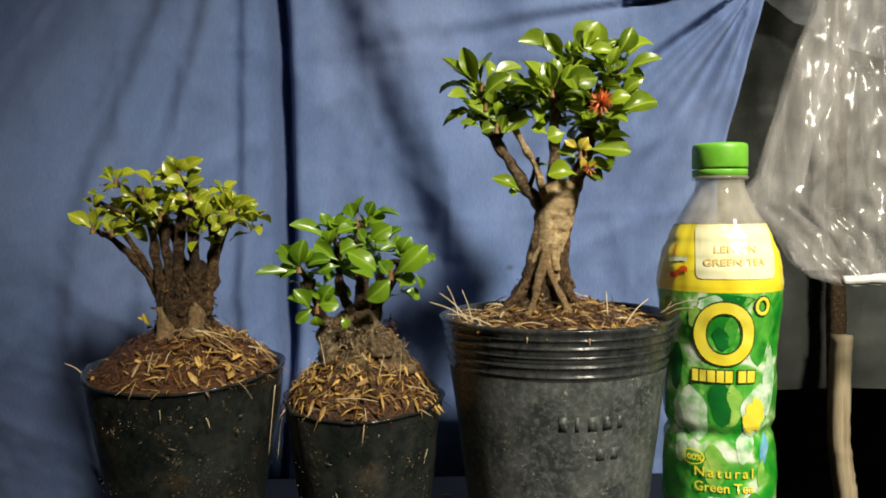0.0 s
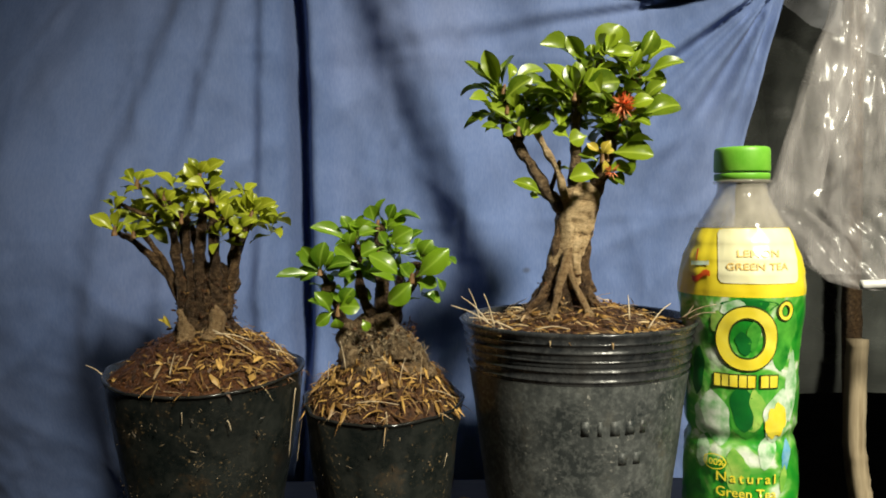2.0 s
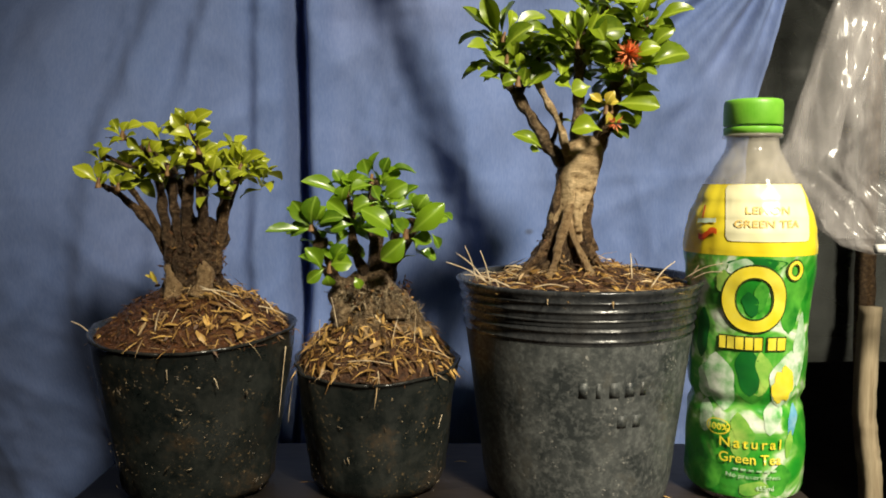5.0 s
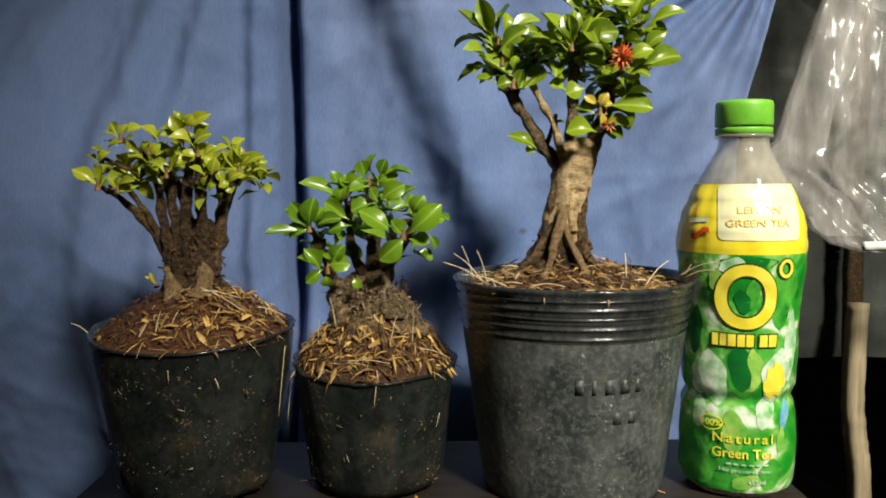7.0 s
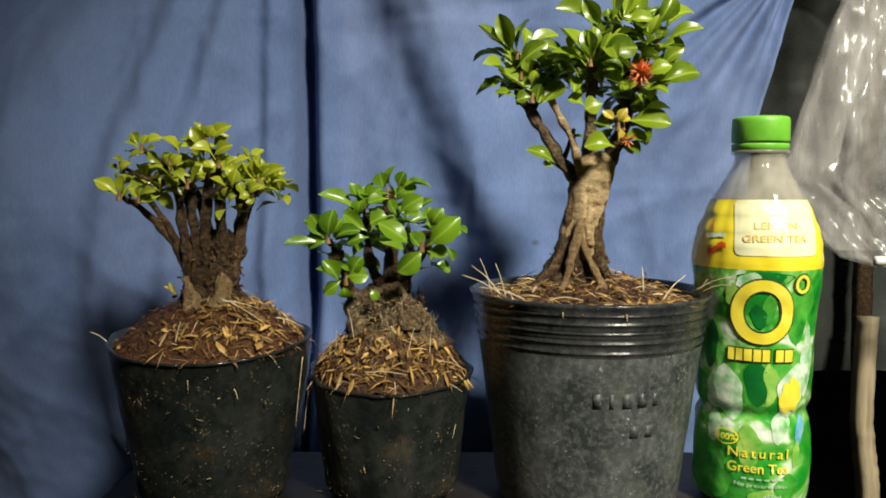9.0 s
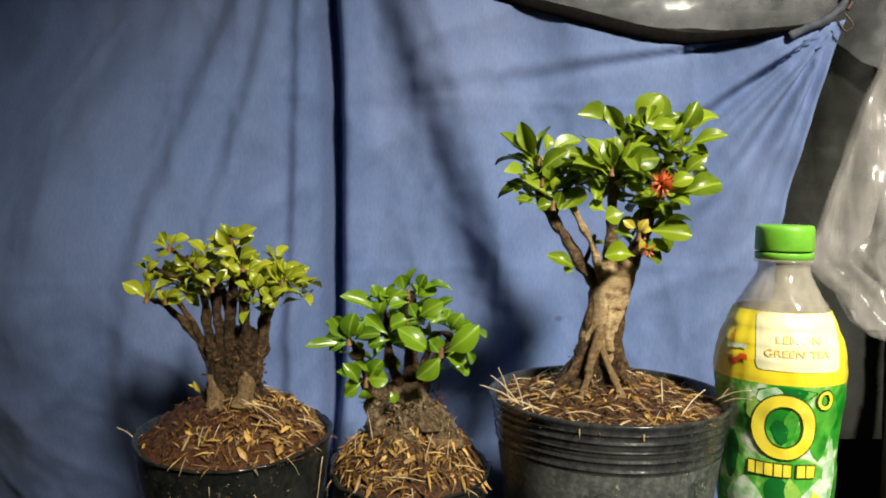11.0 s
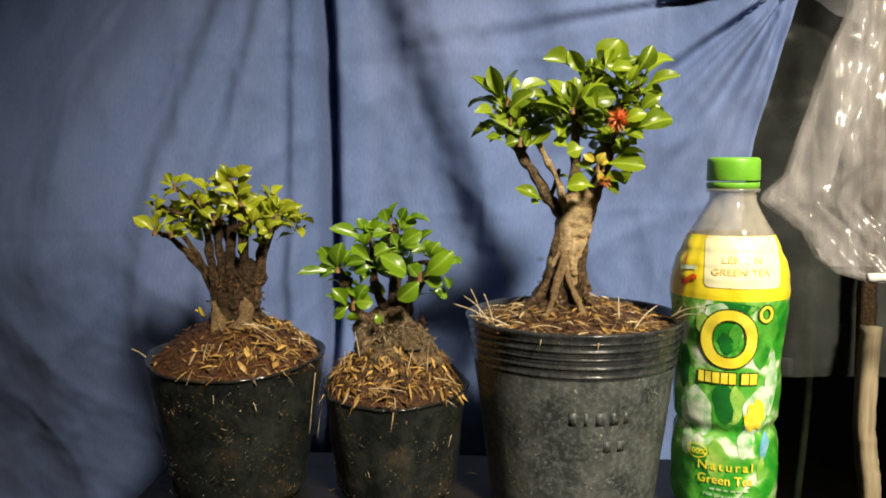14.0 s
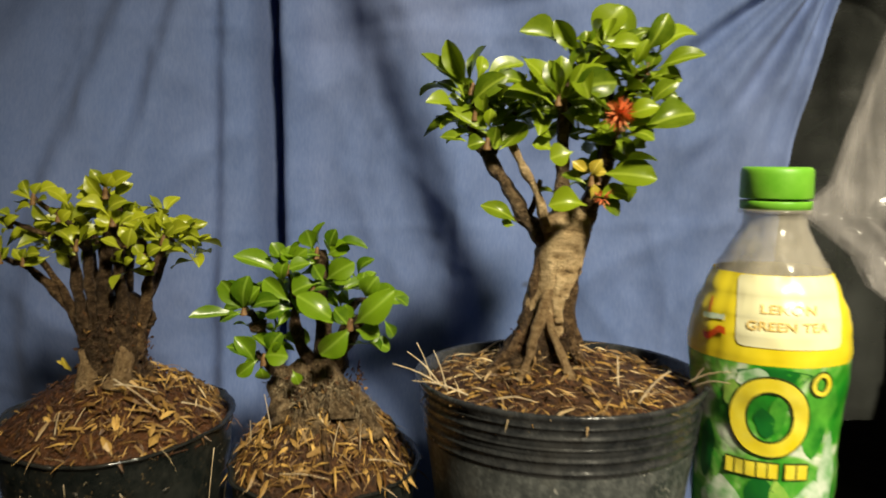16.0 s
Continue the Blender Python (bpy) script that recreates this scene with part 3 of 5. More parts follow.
# ---------------------------------------------------------------- plants
def leaf_mesh(name, arch, cup, twist, material, blunt=0.62):
    """A blade one unit long and one wide along +x: narrow stalk, full middle, blunt point, groove along the midrib."""
    bm = bmesh.new()
    rows = []
    n = 9
    for k in range(n + 1):
        s = k / n
        w = 0.5 * max(0.0, math.sin(math.pi * (0.995 * s) ** 1.45)) ** (0.9 if s < 0.62 else blunt) * (0.45 + 0.55 * smooth01(s / 0.45)) + 0.010
        z = arch * 4 * s * (1 - s)
        row = []
        for c in (-1, -0.5, 0, 0.5, 1):
            lift = cup * 0.4 * w * abs(c) ** 1.3 + 0.02 * math.sin(9 * s + 4 * c) * abs(c) + twist * c * w * s
            row.append(bm.verts.new((s, w * c, z + lift)))
        rows.append(row)
    for a, b in zip(rows, rows[1:]):
        for i in range(4):
            bm.faces.new((a[i], b[i], b[i + 1], a[i + 1]))
    me = bpy.data.meshes.new(name)
    bm.to_mesh(me)
    bm.free()
    me.materials.append(material)
    me.polygons.foreach_set("use_smooth", [True] * len(me.polygons))
    return me


def leaf_set(material, blunt=0.62):
    return [leaf_mesh("leaf", a, c, t, material, blunt) for a, c, t in ((0.07, 0.7, 0.0), (0.12, 0.5, 0.3), (0.17, 0.9, -0.25), (0.22, 0.5, 0.2), (0.10, 1.0, -0.35), (0.15, 0.45, 0.35), (-0.06, 0.8, 0.1))]


def blade(parent, me, base, tip, width, face, sway):
    """One leaf from its stalk to its tip; face 1 shows its upper side to the front, face 0 to the sky."""
    base, tip = Vector(base), Vector(tip)
    d = tip - base
    length = d.length
    x = d / length
    n = Vector((sway, -face, 1.15 - face))
    n = (n - x * n.dot(x)).normalized()
    y = n.cross(x)
    ob = new("leaf", me)
    ob.parent = parent
    m = Matrix((x * length, y * width, n * length)).transposed().to_4x4()
    m.translation = base
    ob.matrix_local = m
    return ob


def spray(parent, meshes, rng, root, rows):
    """A shoot with its leaves, in millimetres: stalk x, y, z, tip x, y, z, width, facing."""
    heart = Vector((0, 0, 0))
    for bx, by, bz, tx, ty, tz, w, f in rows:
        heart += Vector((bx, by, bz)) * (0.001 / len(rows))
        blade(parent, rng.choice(meshes), Vector((bx, by, bz)) * 0.001, Vector((tx, ty, tz)) * 0.001, w * 0.00105 / (0.45 + 0.55 * f), f, rng.uniform(-0.55, 0.55))
    root = Vector(root) * 0.001
    limb("twig", [root, root.lerp(heart, 0.5) + Vector((0, 0.002, -0.001)), heart + Vector((0, 0.001, 0.001))], 0.0016, 0.0009, BARK_TAN, parent, 4, 0.5, len(rows), 7)
    limb("bud", [heart + Vector((0, 0, -0.002)), heart, heart + Vector((0.0006, 0.0, 0.003))], 0.0016, 0.0007, BUD, parent, 3, 0.6, len(rows) + 3, 7)


def rosette(parent, meshes, at, count, rng, el=(0, 55), size=0.015, wide=0.45):
    """Leaves round a shoot tip, the upper ones steeper."""
    turn = rng.uniform(0, 2 * math.pi)
    for k in range(count):
        az = turn + k * 2.4 + rng.uniform(-0.3, 0.3)
        e = math.radians(el[0] + (el[1] - el[0]) * (k / max(1, count - 1)) + rng.uniform(-12, 12))
        s = size * (1.08 - 0.35 * k / max(1, count - 1)) * rng.uniform(0.85, 1.15)
        p = Vector(at) + Vector((0, 0, -0.004 + 0.005 * k / count))
        tip = p + Vector((math.cos(az) * math.cos(e), math.sin(az) * math.cos(e), math.sin(e))) * s
        blade(parent, rng.choice(meshes), p, tip, s * wide, rng.uniform(0.2, 0.7), rng.uniform(-0.4, 0.4))


def dome(r, radius, crown, power):
    """Height of heaped soil at r from its middle; power 0 gives a soft cone."""
    if power:
        return crown * (1 - min(1.0, max(0.0, r) / radius) ** power)
    return crown * smooth01(1 - r / radius) ** 0.9


def soil_mound(parent, radius, edge_z, crown, material, seed, power=0.0):
    bm = bmesh.new()
    rings, segs = 16, 56
    grid = []
    for j in range(rings + 1):
        r = radius * j / rings
        line = []
        for i in range(segs):
            a = 2 * math.pi * i / segs
            x, y = r * math.cos(a), r * math.sin(a)
            h = dome(r, radius, crown, power)
            h += 0.0022 * noise.noise((x * 130, y * 130, seed)) + 0.0012 * noise.noise((x * 330, y * 330, seed))
            line.append(bm.verts.new((x, y, edge_z + h)))
        grid.append(line)
    for lo, hi in zip(grid, grid[1:]):
        for i in range(segs):
            k = (i + 1) % segs
            bm.faces.new((lo[i], hi[i], hi[k], lo[k]))
    bmesh.ops.remove_doubles(bm, verts=bm.verts, dist=1e-6)
    bmesh.ops.recalc_face_normals(bm, faces=bm.faces)
    return part("soil", bm, material, parent)


def sliver(out, p, d, length, w, up):
    """One flat fibre as a thin wedge, appended to the lists of out."""
    verts, faces = out
    d = d.normalized()
    s = d.cross(up).normalized() * w
    t = up * w * 0.5
    n = len(verts)
    mid = p + d * length * 0.5 + up * length * 0.06
    verts += [p - s * 0.5, p + s * 0.5, p + t, mid - s, mid + s, mid + t * 1.5, p + d * length]
    faces += [(n, n + 3, n + 5, n + 2), (n + 1, n + 2, n + 5, n + 4), (n, n + 1, n + 4, n + 3), (n + 3, n + 6, n + 5), (n + 5, n + 6, n + 4), (n + 3, n + 4, n + 6)]


def fibres(parent, count, radius, edge_z, crown, material, seed, size, keep=lambda x, y: 1.0, label="scattered tan coir fibres", power=0.0, thin=1.0):
    rng = random.Random(seed)
    out = ([], [])
    for _ in range(count):
        a, r = rng.uniform(0, 2 * math.pi), radius * math.sqrt(rng.uniform(0.0, 1.0))
        x, y = r * math.cos(a), r * math.sin(a)
        if rng.random() > keep(x, y):
            continue
        z = edge_z + dome(r, radius, crown, power) + rng.uniform(0.0, 0.0022)
        b = rng.uniform(0, 2 * math.pi)
        slope = (dome(r + 0.001, radius, crown, power) - dome(r - 0.001, radius, crown, power)) / 0.002 if power else -crown / radius * 0.8
        slope = max(slope, -0.75)
        d = Vector((math.cos(b), math.sin(b), slope * math.cos(b - a) + rng.gauss(0, 0.22)))
        sliver(out, Vector((x, y, z)), d, size * rng.uniform(0.4, 1.8), size * rng.uniform(0.04, 0.11) * (2.1 if rng.random() < 0.22 else 0.75) * thin, Vector((rng.uniform(-0.3, 0.3), rng.uniform(-0.3, 0.3), 1)).normalized())
    me = bpy.data.meshes.new("fibre_litter")
    me.from_pydata(out[0], [], out[1])
    me.materials.append(material)
    ob = new("fibre_litter", me)
    ob.parent = parent
    return tagged(ob, label, kind="stuff")


def grow_bag(name, at, r0, r1, h, seed, label):
    top = thing(name, at, label, "plant pot", "potted plants in a row")

    def wob(a, z, r):
        return 0.0020 * noise.noise((math.cos(a) * 2.2, math.sin(a) * 2.2, z * 30 + seed)) + 0.0011 * noise.noise((math.cos(a) * 9, math.sin(a) * 9, z * 70 + seed))

    prof = [(r0 * 0.72, 0.0), (r0 * 0.9, 0.002), (r0 * 0.99, 0.007)]
    for k in range(15):
        s = k / 14
        prof.append((r0 + (r1 - r0) * s ** 0.9, 0.014 + (h - 0.014) * s))
    prof += [(r1 + 0.0006, h + 0.0006), (r1 - 0.0012, h + 0.0004), (r1 - 0.0050, h - 0.010)]
    bm = lathe(prof, 72, wob, False)
    bm.faces.new([v for v in reversed(bm.verts[:72])]) if hasattr(bm.verts, "ensure_lookup_table") and not bm.verts.ensure_lookup_table() else None
    for v in bm.verts:
        front = -v.co.y / r1
        v.co.z += smooth01((v.co.z / h - 0.6) / 0.4) * (0.0032 - 0.0045 * max(0.0, front))
    part("pot_wall", bm, BAG_BLACK, top)
    lip = []
    for k in range(91):
        a = 2 * math.pi * k / 90
        r = r1 + 0.0004 + wob(a, h, r1)
        lip.append((r * math.sin(a), -r * math.cos(a), h + 0.0034 - 0.0045 * max(0.0, math.cos(a)) + 0.0006 * noise.noise((math.cos(a) * 3, math.sin(a) * 3, seed))))
    part("rolled_lip", tube(bmesh.new(), lip, [0.0008] * 91, 8, 0.2, seed), LIP, top, "glossy black rolled lip")
    return top


def straw(parent, a, b, r=0.0005, sag=0.0):
    a, b = Vector(a), Vector(b)
    m = (a + b) / 2 + Vector((0, 0, sag))
    return limb("straw", [a, m, b], r * 0.5, r * 0.25, TWIG, parent, 3, 0.2, 1, 5)


def stick_specks(parent, r0, r1, h, count, seed):
    """Bits of fibre stuck to the side of a grow bag."""
    rng = random.Random(seed)
    out = ([], [])
    for _ in range(count):
        a = rng.uniform(-1.5, 1.5)
        z = h * rng.random()
        if noise.noise((a * 2.6, z * 60, seed)) * 1.5 - 0.14 * a < rng.uniform(-0.05, 0.5):
            continue
        r = r0 + (r1 - r0) * max(0, (z - 0.014) / (h - 0.014)) ** 0.9 + 0.0006
        n = Vector((math.sin(a), -math.cos(a), 0))
        t = Vector((math.cos(a), math.sin(a), 0))
        d = t * rng.gauss(0, 1) + Vector((0, 0, 1)) * rng.gauss(0, 0.8)
        sliver(out, n * r + Vector((0, 0, z)), d, 0.0004 + 0.0040 * rng.random() ** 6, rng.uniform(0.00012, 0.00045), n)
    me = bpy.data.meshes.new("fibre_litter")
    me.from_pydata(out[0], [], out[1])
    me.materials.append(GRIT)
    ob = new("fibre_litter", me)
    ob.parent = parent
    return tagged(ob, "stray fibres and grit stuck to the black plastic", kind="stuff")


def gnarl(name, rows, parent, material, seed, amp=0.25, at=(0, 0), flutes=5):
    """A stout trunk: rows of centre x, y, radius x, radius y, z."""
    segs = 48
    bm = bmesh.new()
    rings = []
    dense = []
    for a, b in zip(rows, rows[1:]):
        for k in range(9):
            s = k / 9
            dense.append([u + (v - u) * s for u, v in zip(a, b)])
    dense.append(rows[-1])
    for cx, cy, rx, ry, z in dense:
        ring = []
        for i in range(segs):
            a = 2 * math.pi * i / segs
            w = 1 + amp * noise.noise((math.cos(a) * 1.6, math.sin(a) * 1.6, z * 70 + seed)) + 0.5 * amp * noise.noise((math.cos(a) * 4, math.sin(a) * 4, z * 190 + seed)) + 0.3 * amp * noise.noise((math.cos(a) * 9, math.sin(a) * 9, z * 520 + seed)) + 0.06 * math.sin(flutes * a + z * 60)
            ring.append(bm.verts.new((cx + rx * w * math.cos(a), cy + ry * w * math.sin(a), z)))
        rings.append(ring)
    for lo, hi in zip(rings, rings[1:]):
        for i in range(segs):
            j = (i + 1) % segs
            bm.faces.new((lo[i], lo[j], hi[j], hi[i]))
    bm.faces.new(list(reversed(rings[0])))
    bm.faces.new(rings[-1])
    return part(name, bm, material, parent)


def bark_flakes(parent, count, cx, r, z0, z1, seed, material):
    """Loose flakes and hairs that roughen the outline of a stump."""
    rng = random.Random(seed)
    out = ([], [])
    for _ in range(count):
        a = rng.uniform(0, 2 * math.pi)
        n = Vector((math.cos(a), math.sin(a), 0))
        p = Vector((cx, -0.002, rng.uniform(z0, z1))) + Vector((n.x * r, n.y * r * 0.8, 0)) * rng.uniform(0.92, 1.06)
        d = n * rng.uniform(0.2, 1) + Vector((rng.gauss(0, 0.5), rng.gauss(0, 0.5), rng.gauss(0, 0.7)))
        sliver(out, p, d, rng.uniform(0.001, 0.0034), rng.uniform(0.0002, 0.0007), n)
    me = bpy.data.meshes.new("bark_flake")
    me.from_pydata(out[0], [], out[1])
    me.materials.append(material)
    ob = new("bark_flake", me)
    ob.parent = parent
    return tagged(ob, "loose brown bark flakes and hairs", kind="stuff")


def root_fuzz(parent, count, at, r, seed):
    """Fine pale and brown root hairs matted over a knob."""
    rng = random.Random(seed)
    out = ([], [])
    for _ in range(count):
        n = Vector((rng.gauss(0, 1), -abs(rng.gauss(0, 1)), rng.gauss(0, 1))).normalized()
        d = n * rng.uniform(0.1, 0.7) + Vector((rng.gauss(0, 0.6), rng.gauss(0, 0.6), rng.gauss(-0.3, 0.8)))
        sliver(out, at + n * r * rng.uniform(0.9, 1.1), d, rng.uniform(0.0015, 0.0050), rng.uniform(0.00010, 0.00030), n)
    me = bpy.data.meshes.new("root_hair")
    me.from_pydata(out[0], [], out[1])
    me.materials.append(FUZZ)
    ob = new("root_hair", me)
    ob.parent = parent
    return tagged(ob, "matted grey-brown root hairs", kind="stuff")


def bonsai_many_stems():
    """The lime-leaved plant with a stump and many short stems."""
    top = grow_bag("potted_bonsai", (-0.0930, 0.516, 0), 0.037, 0.0490, 0.079, 3, "lime-leaved bonsai with a many-stemmed stump in a black grow bag")
    soil_mound(top, 0.0482, 0.0775, 0.0240, SOIL_RED, 1.0, 1.9)
    fibres(top, 720, 0.0472, 0.0782, 0.0240, STRAW, 11, 0.0058, lambda x, y: 0.95 if x > -0.006 + 0.25 * y else 0.06, power=1.9)
    fibres(top, 520, 0.0470, 0.0794, 0.0240, STRAW, 41, 0.0056, lambda x, y: 0.95 if x > -0.002 + 0.2 * (y + 0.03) and math.hypot(x, y) < 0.0430 else 0.02, "broad golden coir chips", 1.9, 1.7)
    fibres(top, 110, 0.0472, 0.0792, 0.0240, PALE_STRAW, 21, 0.0095, lambda x, y: 0.9 if x > -0.002 + 0.25 * y else 0.03, "pale straw strands", 1.9, 0.42)
    fibres(top, 1500, 0.0472, 0.0778, 0.0240, SOIL_CRUMB, 12, 0.0032, lambda x, y: 0.9, "dark crumbs of soil and rotten fibre", 1.9)
    stick_specks(top, 0.038, 0.0505, 0.078, 620, 5)
    gnarl("trunk", ((0.0, -0.002, 0.0200, 0.017, 0.094), (0.0, -0.002, 0.0150, 0.0125, 0.101), (0.0005, -0.002, 0.0122, 0.0105, 0.107), (0.0005, -0.002, 0.0130, 0.0105, 0.112), (0.0010, -0.001, 0.0138, 0.011, 0.118), (0.0014, 0, 0.0146, 0.010, 0.124), (0.0014, 0, 0.0128, 0.009, 0.130), (0.001, 0, 0.008, 0.006, 0.135)), top, BARK_DARK, 2.0, 0.22, flutes=9)
    limb("root", [(-0.0080, 0.001, 0.121), (-0.0085, -0.007, 0.112), (-0.006, -0.013, 0.104), (-0.003, -0.018, 0.097)], 0.0022, 0.0042, BARK_WARM, top, 7, 0.8, 7, 14)
    limb("root", [(0.0050, 0.001, 0.125), (0.0075, -0.007, 0.115), (0.0090, -0.011, 0.107), (0.0080, -0.016, 0.097)], 0.0024, 0.0054, BARK_WARM, top, 7, 0.8, 8, 14)
    bark_flakes(top, 380, 0.001, 0.0138, 0.098, 0.130, 3, SOIL_CRUMB)
    bark_flakes(top, 60, 0.001, 0.0140, 0.098, 0.128, 6, STRAW_DARK)
    for k, (r, pts) in enumerate(((2.7, ((-9, -5, 110), (-11, -5, 119), (-17, -5, 130), (-26, -6, 140), (-35, -8, 149))), (2.1, ((-8, -6, 112), (-11, -6, 122), (-16, -6, 132), (-24, -6, 145), (-30, -6, 151))), (2.9, ((-7, -8, 108), (-9, -8, 124), (-12, -7, 143), (-13, -8, 156))),
                                  (2.9, ((-3, -9, 108), (-4, -9, 126), (-6, -8, 143), (-7, -6, 158))), (3.4, ((2, -9, 108), (1, -9, 126), (0, -7, 145), (3, -6, 164))), (3.4, ((8, -8, 110), (8, -8, 125), (7, -8, 145), (6, -6, 162))), (2.6, ((11, -4, 108), (14, -4, 122), (17, -3, 137), (20, -4, 147), (27, -2, 159))),
                                  (2.5, ((11, 3, 126), (14, 5, 143), (12, 2, 158))), (2.3, ((4, 5, 127), (3, 8, 150), (1, 6, 175))), (2.1, ((-8, 5, 126), (-14, 8, 150), (-22, 8, 164), (-27, 6, 170))), (2.0, ((-3, 6, 128), (-8, 9, 150), (-14, 6, 162))), (2.0, ((10, 6, 126), (17, 9, 146), (24, 6, 160))))):
        limb("stem", [Vector(p) * 0.001 for p in pts], r * 0.00108, r * 0.00060, BARK_TAN if k in (0, 1, 6) else BARK_DARK, top, 8, 0.7, 20 + k)
    rng = random.Random(31)
    kit = leaf_set(LEAF_LIME, 1.05)
    spray(top, kit, rng, (-35, -8, 149), ((-35.9, -20, 151.5, -47, -22.6, 159.3, 5.6, 0.6), (-36.7, -20, 152, -33.7, -22.1, 161.2, 5, 0.6), (-37.8, -20, 152, -43.4, -22.7, 153.6, 3.9, 0.4), (-35.7, -20, 150.4, -32.6, -19.4, 156.2, 3.9, 0.7)))
    spray(top, kit, rng, (-30, -6, 151), ((-29.6, -16, 149.8, -32.2, -17.2, 155.4, 3.4, 0.6), (-29, -16, 150.4, -19.1, -20.3, 154.1, 3.4, 0.5), (-28.5, -16, 150.1, -23.2, -17.8, 152, 3.4, 0.6), (-28.2, -16, 149.8, -26.7, -17.5, 155.7, 3.6, 0.7)))
    spray(top, kit, rng, (-24, 6, 158), ((-41.6, -6, 162.8, -50.2, -2.8, 166.7, 3.6, 0.4), (-41.1, -6, 161.2, -34.9, -7.9, 168.2, 4.2, 0.7), (-39.3, -6, 166.6, -43.6, -8.5, 169.8, 3.4, 0.4), (-38.1, -6, 168.3, -28.8, -9.4, 172.5, 3.6, 0.5), (-40.5, -6, 162.8, -43.2, -7, 159.5, 3.4, 0.5)))
    spray(top, kit, rng, (-26, 6, 168), ((-32.4, -2, 173.9, -39.5, -6, 177.5, 4.2, 0.5), (-33.5, -2, 175, -38.1, 0.5, 182.3, 3.6, 0.6), (-31.8, -2, 175, -29.5, -0.2, 181.4, 4.2, 0.7), (-30.7, -2, 176.6, -22.8, 0.3, 180.1, 4.2, 0.5), (-33.6, -2, 170.9, -41, 0.1, 173.4, 3.6, 0.4), (-31.3, -2, 172.8, -24.5, -4.6, 174.9, 3.6, 0.5)))
    spray(top, kit, rng, (-14, 6, 158), ((-17.8, -14, 166.2, -24.2, -15.2, 173, 4.2, 0.7), (-17.8, -14, 165.9, -23.2, -17.5, 164.7, 3.1, 0.4), (-17.3, -14, 167, -13.7, -15.4, 171.7, 3.9, 0.7), (-13.5, -14, 165.4, -8.3, -15.6, 170.9, 4.2, 0.7), (-9.6, -14, 171.8, -17.5, -16.9, 179.3, 4.8, 0.5), (-11.2, -14, 172.3, -9.5, -12.4, 177.7, 3.9, 0.6)))
    spray(top, kit, rng, (-7, -6, 156), ((-4.9, -19, 156.8, -14.1, -15.8, 162.9, 4.2, 0.6), (-4.6, -19, 156.8, 4.3, -14.3, 164.6, 4.2, 0.6), (-4.1, -19, 157.3, 2.9, -22.2, 165.7, 3.9, 0.6), (-5.2, -19, 156.3, -7.9, -17.4, 152.6, 3.4, 0.6)))
    spray(top, kit, rng, (2, 6, 170), ((-1.4, -2, 175.1, -6.6, -6.5, 184.8, 4.8, 0.6), (-1.8, -2, 180.5, -5.3, -4.6, 187.4, 3.9, 0.6), (-0.2, -2, 179.4, 4.8, -4.4, 186.1, 4.8, 0.7), (1.4, -2, 178.3, 12.5, -4.7, 185.8, 4.2, 0.5), (2.2, -2, 175.1, 9.5, 2.2, 181.4, 4.5, 0.5), (-2.5, -2, 173.9, -14.1, -0, 179, 4.2, 0.4), (-4.2, -2, 174.5, -12.1, -4.6, 175.7, 3.4, 0.4), (-0.8, -2, 178.3, -0.4, -0.9, 185.6, 3.9, 0.7)))
    spray(top, kit, rng, (5, -6, 160), ((8, -16, 168.8, -2.5, -21.8, 173.8, 4.5, 0.5), (7, -16, 170.4, 16.6, -18.5, 175.6, 5.3, 0.7), (9.6, -16, 164.6, 2.9, -18.6, 167.6, 3.9, 0.6), (10.1, -16, 165.4, 11.3, -14.1, 171.3, 4.2, 0.7), (11.4, -16, 164.3, 17.8, -13.4, 169.7, 3.6, 0.5), (8.5, -16, 166.9, 5.5, -17.1, 162.7, 3.4, 0.6)))
    spray(top, kit, rng, (10, -6, 156), ((13.1, -18, 156, 6.4, -20.9, 160.2, 3.9, 0.5), (15.8, -18, 156, 18.4, -19.2, 164.5, 4.8, 0.7), (16.9, -18, 160, 13.8, -19.8, 165, 3.6, 0.6), (16.5, -18, 166.6, 24, -16.9, 169.6, 3.6, 0.5), (14.2, -18, 156.3, 11.7, -17.1, 151.5, 3.6, 0.7)))
    spray(top, kit, rng, (27, -2, 158), ((24.1, -8, 159.3, 19.2, -11.9, 167.9, 4.2, 0.6), (24.6, -8, 158.8, 18.9, -10, 159.6, 3.6, 0.4), (25.7, -8, 159.6, 27.6, -11.5, 171.4, 4.2, 0.6), (26.8, -8, 160.2, 33.2, -10.2, 166.1, 4.2, 0.6), (28.2, -8, 158.8, 39.7, -13.4, 165.2, 4.2, 0.5), (29.1, -8, 161.5, 24.1, -10.4, 170.4, 3.9, 0.6), (26.2, -8, 152, 35.7, -10.1, 154.2, 3.6, 0.4)))
    spray(top, kit, rng, (18, -4, 146), ((24.6, -16, 152.1, 19.4, -18.8, 150.8, 3.6, 0.5), (23.2, -16, 152.1, 29.9, -18.2, 157.1, 4.2, 0.6), (21.1, -16, 152.1, 18, -17.3, 157.9, 4.2, 0.7), (14, -16, 147.8, 17.8, -16.6, 152.3, 3.4, 0.6), (22.7, -16, 151.5, 25.1, -17.3, 147.8, 3.4, 0.6)))
    for k in range(18):
        x = -0.038 + 0.0041 * k
        rosette(top, kit, (x, rng.uniform(0.004, 0.020), 0.168 - 9.0 * x * x + rng.uniform(-0.008, 0.004)), 7, rng, (-25, 60), 0.0140, 0.42)
